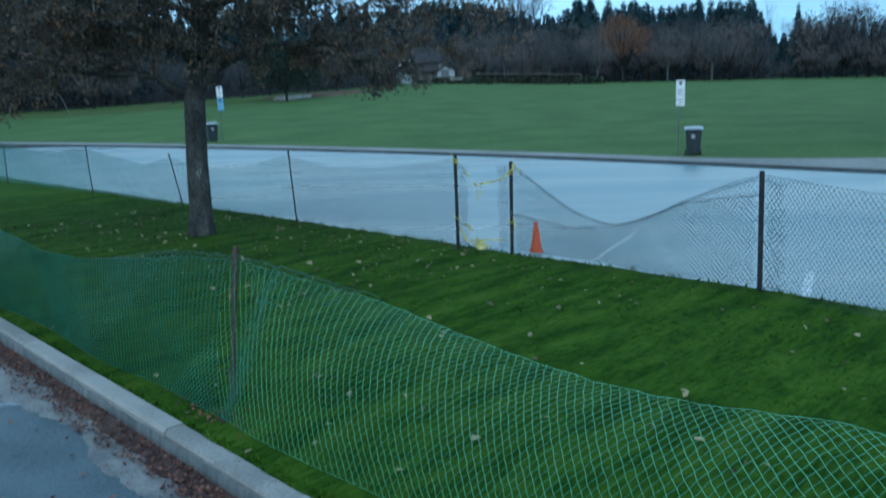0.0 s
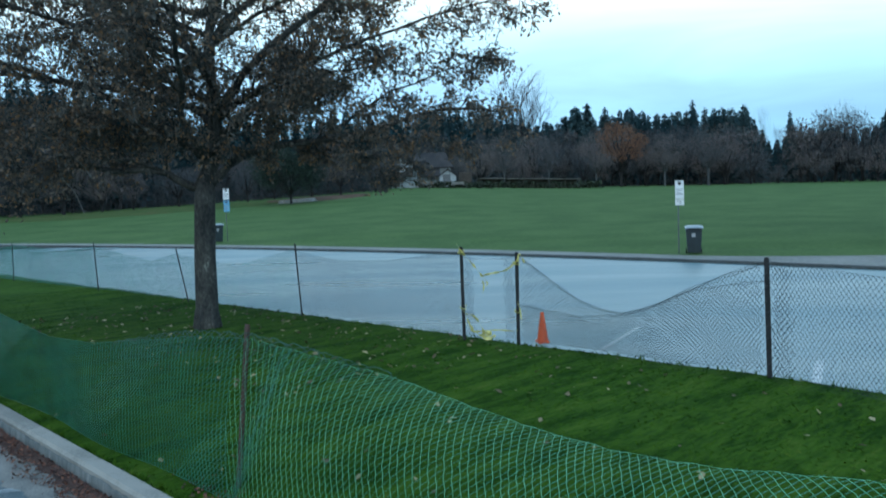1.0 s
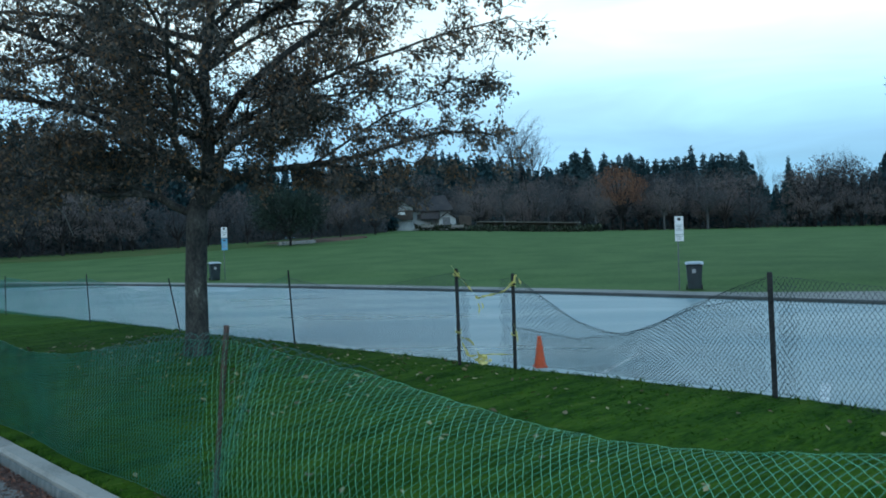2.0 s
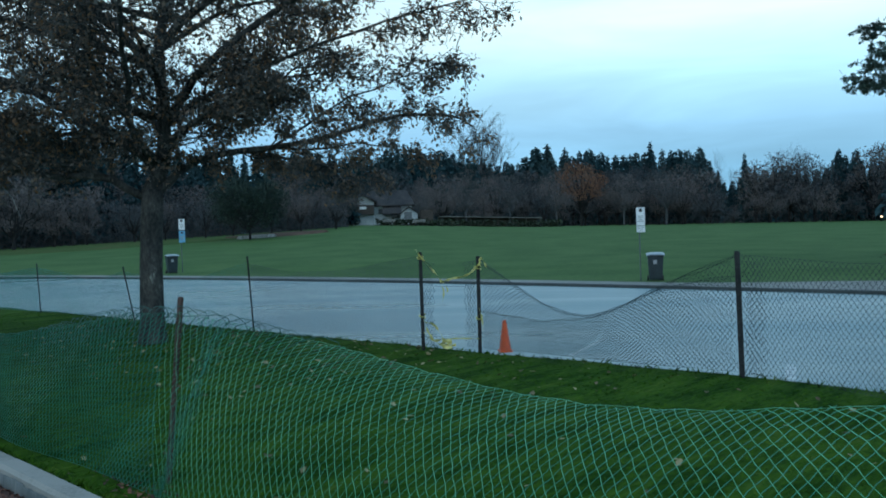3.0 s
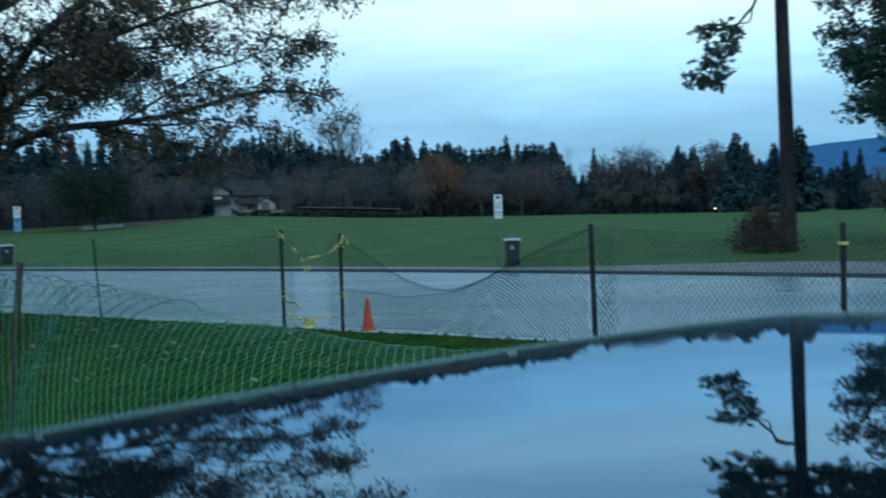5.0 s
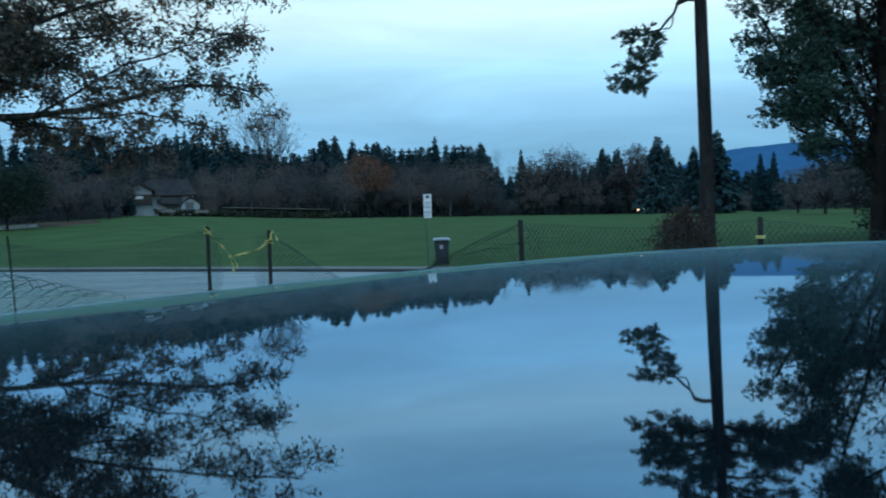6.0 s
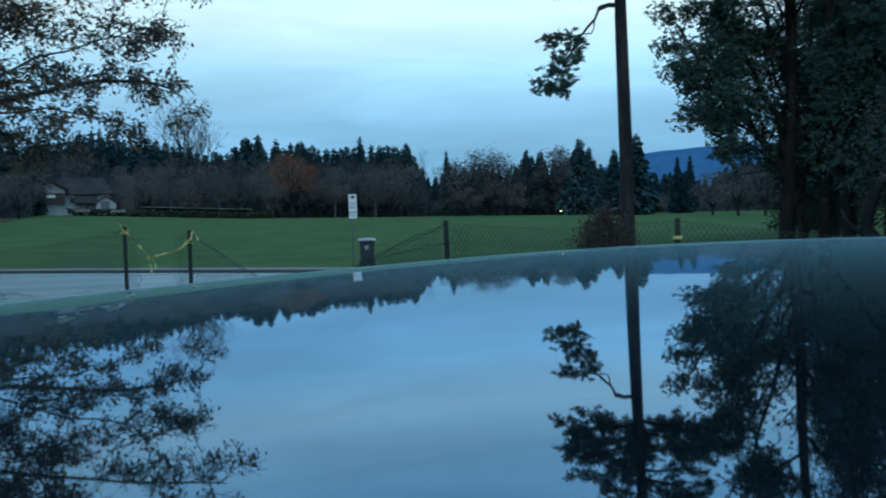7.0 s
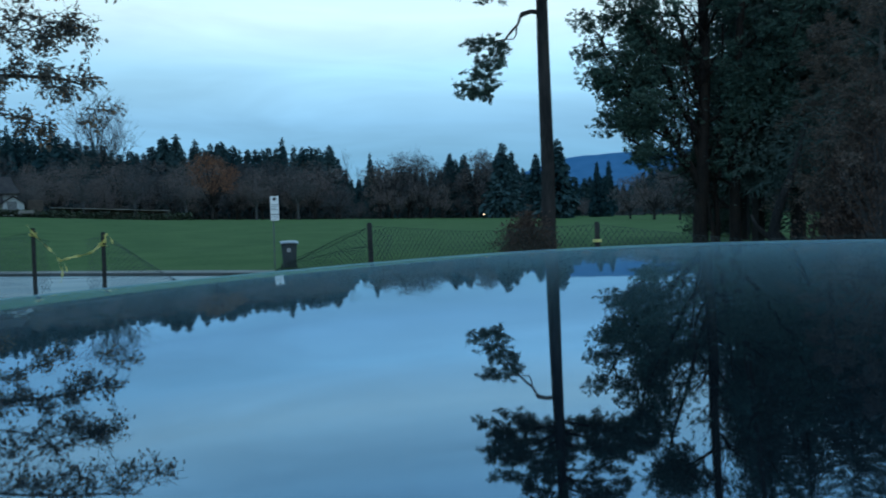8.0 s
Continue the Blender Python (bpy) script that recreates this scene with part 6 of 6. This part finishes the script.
    part("annexe", box(5.9, 0.3, 0.95, 1.8, 3.4, 1.9, 0.03), M_TIMBER, h, "dark timber annexe")


def build_house_side():
    # pale flag pole beside it
    bm = bmesh.new()
    bmesh.ops.create_cone(bm, cap_ends=True, segments=8, radius1=0.09, radius2=0.06, depth=3.6, matrix=Matrix.Translation((0, 0, 1.8)))
    px, py = polar(-7.6, 112)
    tagged(part("white_pole", bm, M_SIGN), "thin white pole beside the house", "pole").location = (px, py, field_z(px, py))


build_house()
build_house_side()


def hedge(az0, az1, r, h, label):
    rnd = random.Random(int(az0 * 7))
    v, f = [], []
    bv, bf = [], []
    x0, y0 = polar(az0, r)
    x1, y1 = polar(az1, r)
    L = math.hypot(x1 - x0, y1 - y0)
    for k in range(int(L * 60)):
        t = rnd.random()
        x, y = x0 + (x1 - x0) * t, y0 + (y1 - y0) * t
        z = field_z(x, y)
        p = Vector((x + rnd.gauss(0, 0.15), y + rnd.gauss(0, 0.35), z + rnd.random() * h))
        quad_leaf(v, f, p, Vector((rnd.gauss(0, 1), rnd.gauss(0, 1), rnd.gauss(0.2, 0.6))), rnd.uniform(0.25, 0.5), 0.4, rnd.uniform(0, 6.28))
    tagged(solid("hedge", v, f, M_HEDGE), label, "hedge")


hedge(-4.9, 0.8, 111, 0.75, "low dark clipped hedge before the house")
hedge(-9.4, -6.3, 112, 0.85, "low dark hedge beside the house")
hedge(0.9, 8.0, 122, 0.9, "long low dark hedge along the field")


def build_bench(az, r):
    x, y = polar(az, r)
    b = thing("park_bench", pose(x, y, field_z(x, y) - 0.02, 0, 0, -az), "pale wooden bench before the hedge", "bench", "benches by the house")
    for k in range(3):
        part("slat", box(0, -0.15 + 0.15 * k, 0.45, 1.7, 0.12, 0.04, 0.008), M_PATH, b)
    part("backrest", box(0, 0.26, 0.68, 1.7, 0.04, 0.3, 0.008), M_PATH, b)
    for sx in (-0.7, 0.7):
        part("leg", box(sx, 0.02, 0.22, 0.08, 0.42, 0.44, 0.008), M_TIMBER, b)


build_bench(-4.1, 109.6)
build_bench(-2.0, 109.6)


def build_wall():
    x0, y0 = polar(-0.6, 126)
    x1, y1 = polar(6.4, 130)
    a, b = Vector((x0, y0, 0)), Vector((x1, y1, 0))
    L = (b - a).length
    z0, z1 = field_z(x0, y0), field_z(x1, y1)
    w = thing("shelter", pose((x0 + x1) / 2, (y0 + y1) / 2, (z0 + z1) / 2 - 0.15, 0, -math.degrees(math.atan2(z1 - z0, L)), math.degrees(math.atan2(y1 - y0, x1 - x0))), "long low shelter with a pale flat roof", "shelter")
    part("roof", box(0, 0, 1.55, L, 2.4, 0.10, 0.03), M_PATH, w, "pale flat roof")
    part("back_wall", box(0, 1.0, 0.75, L, 0.15, 1.5), M_TIMBER, w)
    for k in range(8):
        part("post", box(-L / 2 + 0.3 + (L - 0.6) * k / 7, -1.05, 0.75, 0.14, 0.14, 1.5), M_TIMBER, w)


build_wall()


def build_dirt():
    # bare earth and a pale path under the field tree
    for nm, az0, az1, r0, r1, earth, label in (("bare_earth", -15.6, -8.2, 84, 93, M_DIRT, "brown bare earth at the wood's edge"), ("pale_path", -14.6, -11.9, 84.0, 85.6, M_PALEPATH, "short pale path on the field"), ("leaf_strewn_grass", -36.0, -13.0, 78, 98, M_LEAFGRASS, "brownish leaf-strewn grass at the wood's edge")):
        v, f = [], []
        n = 24
        for i in range(n + 1):
            for k in range(6):
                t = i / n
                edge = math.sin(math.pi * t) ** 0.6
                r = r0 + (r1 - r0) * (0.5 + (k / 5 - 0.5) * edge) + 0.4 * noise.noise(Vector((i * 0.5, k, 0)))
                x, y = polar(az0 + (az1 - az0) * t, r)
                v.append((x, y, field_z(x, y) + (-0.1 if k in (0, 5) or i in (0, n) else 0.2) + (0.12 if earth is M_PALEPATH else -0.08 if earth is M_LEAFGRASS else 0)))
        for i in range(n):
            for k in range(5):
                f.append((6 * i + k, 6 * i + k + 1, 6 * i + 7 + k, 6 * i + 6 + k))
        tagged(solid(nm, v, f, earth), label, "ground", kind="structure")


build_dirt()


def build_far_car():
    x, y = polar(28.3, 138)
    c = thing("parked_car", pose(x, y, field_z(x, y), 0, 0, -35), "distant car with its headlamps on", "car")
    bm = bmesh.new()
    box_bm(bm, 0, 0, 0.62, 1.75, 4.2, 0.62, 0.12)
    part("body", bm, M_PAINT, c)
    bm = bmesh.new()
    vs = box_bm(bm, 0, 0.2, 1.18, 1.5, 2.4, 0.55, 0.08)
    part("cabin", bm, M_GLASS, c)
    for sx in (-0.6, 0.6):
        part("headlamp", box(sx, -2.13, 0.7, 0.34, 0.06, 0.16, 0.02), M_GLOW, c, "lit warm headlamp")
        for sy in (-1.3, 1.3):
            bm = bmesh.new()
            bmesh.ops.create_cone(bm, cap_ends=True, segments=14, radius1=0.32, radius2=0.32, depth=0.2, matrix=Matrix.Translation((sx * 1.3, sy, 0.32)) @ Matrix.Rotation(math.pi / 2, 4, "Y"))
            part("wheel", bm, M_TYRE, c)


build_far_car()


# ---- the parked hatchback beside the camera: x runs to its tail, y to its left ----
def roof_z(x, y):
    return 1.4890 - 0.0048 * x - 0.0048 * y - 0.0831 * y * y - 0.0362 * x * x + 0.0295 * x * y - 0.0132 * y ** 4 - 0.0951 * x ** 4 - 0.05 * (y / 0.55) ** 14


def build_car():
    car = thing("hatchback_car", pose(0.806, 0.240, -0.15, 0, 0, 24.67), "glossy dark blue hatchback parked askew in the lot", "car")
    # roof panel
    nx, ny = 56, 60
    v, f = [], []
    for i in range(nx + 1):
        x = -1.06 + 2.12 * i / nx
        for j in range(ny + 1):
            y = -0.60 + 1.20 * j / ny
            v.append((x, y, roof_z(x, y)))
    for i in range(nx):
        for j in range(ny):
            a = i * (ny + 1) + j
            f.append((a, a + ny + 1, a + ny + 2, a + 1))
    top_n = len(v)
    v += [(p[0], p[1], p[2] - 0.03) for p in v[:top_n]]
    f += [(a + top_n, d + top_n, c + top_n, b + top_n) for a, b, c, d in f[:nx * ny]]
    ring = [i * (ny + 1) for i in range(nx + 1)] + [nx * (ny + 1) + j for j in range(1, ny + 1)] + [i * (ny + 1) + ny for i in range(nx - 1, -1, -1)] + [j for j in range(ny - 1, 0, -1)]
    for a, b in zip(ring, ring[1:] + ring[:1]):
        f.append((b, a, a + top_n, b + top_n))
    solid("roof", v, f, M_PAINT, car, "mirror-glossy dark blue roof", smooth=True)
    # lower body, lofted along the length: half width, sill, belt
    stations = [(-2.72, 0.55, 0.28, 0.60), (-2.66, 0.68, 0.22, 0.70), (-2.45, 0.80, 0.19, 0.78), (-1.9, 0.87, 0.18, 0.88), (-1.45, 0.885, 0.18, 0.93), (-0.6, 0.89, 0.18, 0.95), (0.4, 0.89, 0.18, 0.97), (1.0, 0.87, 0.19, 0.98), (1.35, 0.80, 0.22, 0.97), (1.47, 0.68, 0.28, 0.93), (1.50, 0.55, 0.34, 0.86)]
    sect = [(0.0, 0.0), (0.86, 0.0), (0.97, 0.12), (1.0, 0.4), (0.995, 0.62), (0.97, 0.85), (0.90, 0.97), (0.6, 1.02), (0.0, 1.04)]
    v, f = [], []
    for x, w, z0, z1 in stations:
        row = [(x, w * a, z0 + (z1 - z0) * b) for a, b in sect]
        row += [(x, -yy, zz) for _, yy, zz in row[-2:0:-1]]
        v += row
    q = len(sect) * 2 - 2
    for i in range(len(stations) - 1):
        for k in range(q):
            f.append((i * q + k, i * q + (k + 1) % q, (i + 1) * q + (k + 1) % q, (i + 1) * q + k))
    f += [tuple(range(q)), tuple((len(stations) - 1) * q + k for k in range(q - 1, -1, -1))]
    solid("body", v, f, M_PAINT, car, smooth=True)
    # glasshouse between the belt and the roof's rim

    def pane(name, pts, label, mat=M_GLASS):
        a = [Vector(p) for p in pts]
        nrm = (a[1] - a[0]).cross(a[2] - a[0]).normalized() * 0.008
        vv = a + [p - nrm for p in a]
        n = len(a)
        ff = [tuple(range(n)), tuple(range(2 * n - 1, n - 1, -1))] + [(i, n + i, n + (i + 1) % n, (i + 1) % n) for i in range(n)]
        return solid(name, vv, ff, mat, car, label)
    zc = roof_z(1.0, 0.4) - 0.012
    pane("windscreen", [(-1.75, -0.70, 0.97), (-1.75, 0.70, 0.97), (-1.02, 0.60, zc), (-1.02, -0.60, zc)], "dark raked windscreen")
    pane("rear_window", [(1.36, 0.66, 1.0), (1.36, -0.66, 1.0), (1.02, -0.60, zc), (1.02, 0.60, zc)], "dark rear window")
    for sg in (1, -1):
        def side(x, z, t):
            return (x, sg * (0.83 + (0.635 - 0.83) * t), z)
        zt = 1.355
        order = (lambda p: p) if sg > 0 else (lambda p: p[::-1])
        pane("front_side_window", order([side(-1.45, 0.98, 0), side(-0.95, 1.26, 0.75), side(-0.35, zt, 1), side(-0.28, 0.99, 0)]), "dark side window")
        pane("rear_side_window", order([side(-0.2, 0.99, 0), side(-0.25, zt, 1), side(0.6, zt, 1), side(0.75, 1.0, 0)]), "dark side window")
        for nm, lo, hi in (("pillar", -1.62, -0.98), ("pillar", -0.24, -0.30), ("pillar", 1.0, 0.85)):
            w = 0.10 if lo < 0.5 else 0.5
            pane(nm, order([side(lo - w / 2, 0.96, -0.02), side(hi - w / 2, zt - (0.1 if lo < -1 else 0), 0.98), side(hi + w / 2, zt - (0.06 if lo < -1 else 0.08 if lo > 0.5 else 0), 0.98), side(lo + w / 2, 0.96, -0.02)]), "", M_PAINT)
        bm = bmesh.new()
        box_bm(bm, -1.28, sg * 0.97, 1.0, 0.12, 0.18, 0.13, 0.03)
        part("mirror", bm, M_PAINT, car)
        part("head_light", box(-2.52, sg * 0.60, 0.64, 0.2, 0.32, 0.13, 0.03), M_LAMPCLEAR, car, "clear headlight")
        part("tail_light", box(1.42, sg * 0.66, 0.86, 0.1, 0.18, 0.24, 0.03), M_LAMPRED, car, "red tail light")
        for dx in (-0.75, 0.25):
            part("door_handle", box(dx + 0.3, sg * 0.895, 0.86, 0.18, 0.03, 0.03, 0.008), M_PAINT, car)
        for wx in (-1.85, 0.72):
            v, f = lathe([(0.19, -0.1), (0.29, -0.1), (0.312, -0.07), (0.315, 0), (0.312, 0.07), (0.29, 0.1), (0.19, 0.1)], 28)
            wheel = solid("wheel", v, f, M_TYRE, car, "black rubber tyre", smooth=True)
            wheel.matrix_basis = Matrix.Translation((wx, sg * 0.80, 0.315)) @ Matrix.Rotation(math.pi / 2, 4, "X")
            bm = bmesh.new()
            bmesh.ops.create_cone(bm, cap_ends=True, segments=20, radius1=0.195, radius2=0.18, depth=0.05, matrix=Matrix.Translation((0, 0, -sg * 0.085)))
            for k in range(5):
                bmesh.ops.create_cube(bm, size=1.0, matrix=Matrix.Rotation(k * 1.2566, 4, "Z") @ Matrix.Translation((0.1, 0, -sg * 0.115)) @ Matrix.Diagonal((0.16, 0.04, 0.02, 1)))
            part("rim", bm, M_RIM, wheel, "five-spoke alloy rim")
    bm = bmesh.new()
    box_bm(bm, -0.05, 0, 0.98, 2.6, 1.3, 0.2, 0.03)
    box_bm(bm, 0.0, 0, 1.15, 1.9, 1.16, 0.18, 0.03)
    part("interior", bm, M_TRIM, car, "dark cabin interior")
    part("front_bumper", box(-2.66, 0, 0.36, 0.16, 1.35, 0.2, 0.05), M_TRIM, car)
    part("rear_bumper", box(1.47, 0, 0.42, 0.12, 1.35, 0.2, 0.05), M_TRIM, car)


build_car()
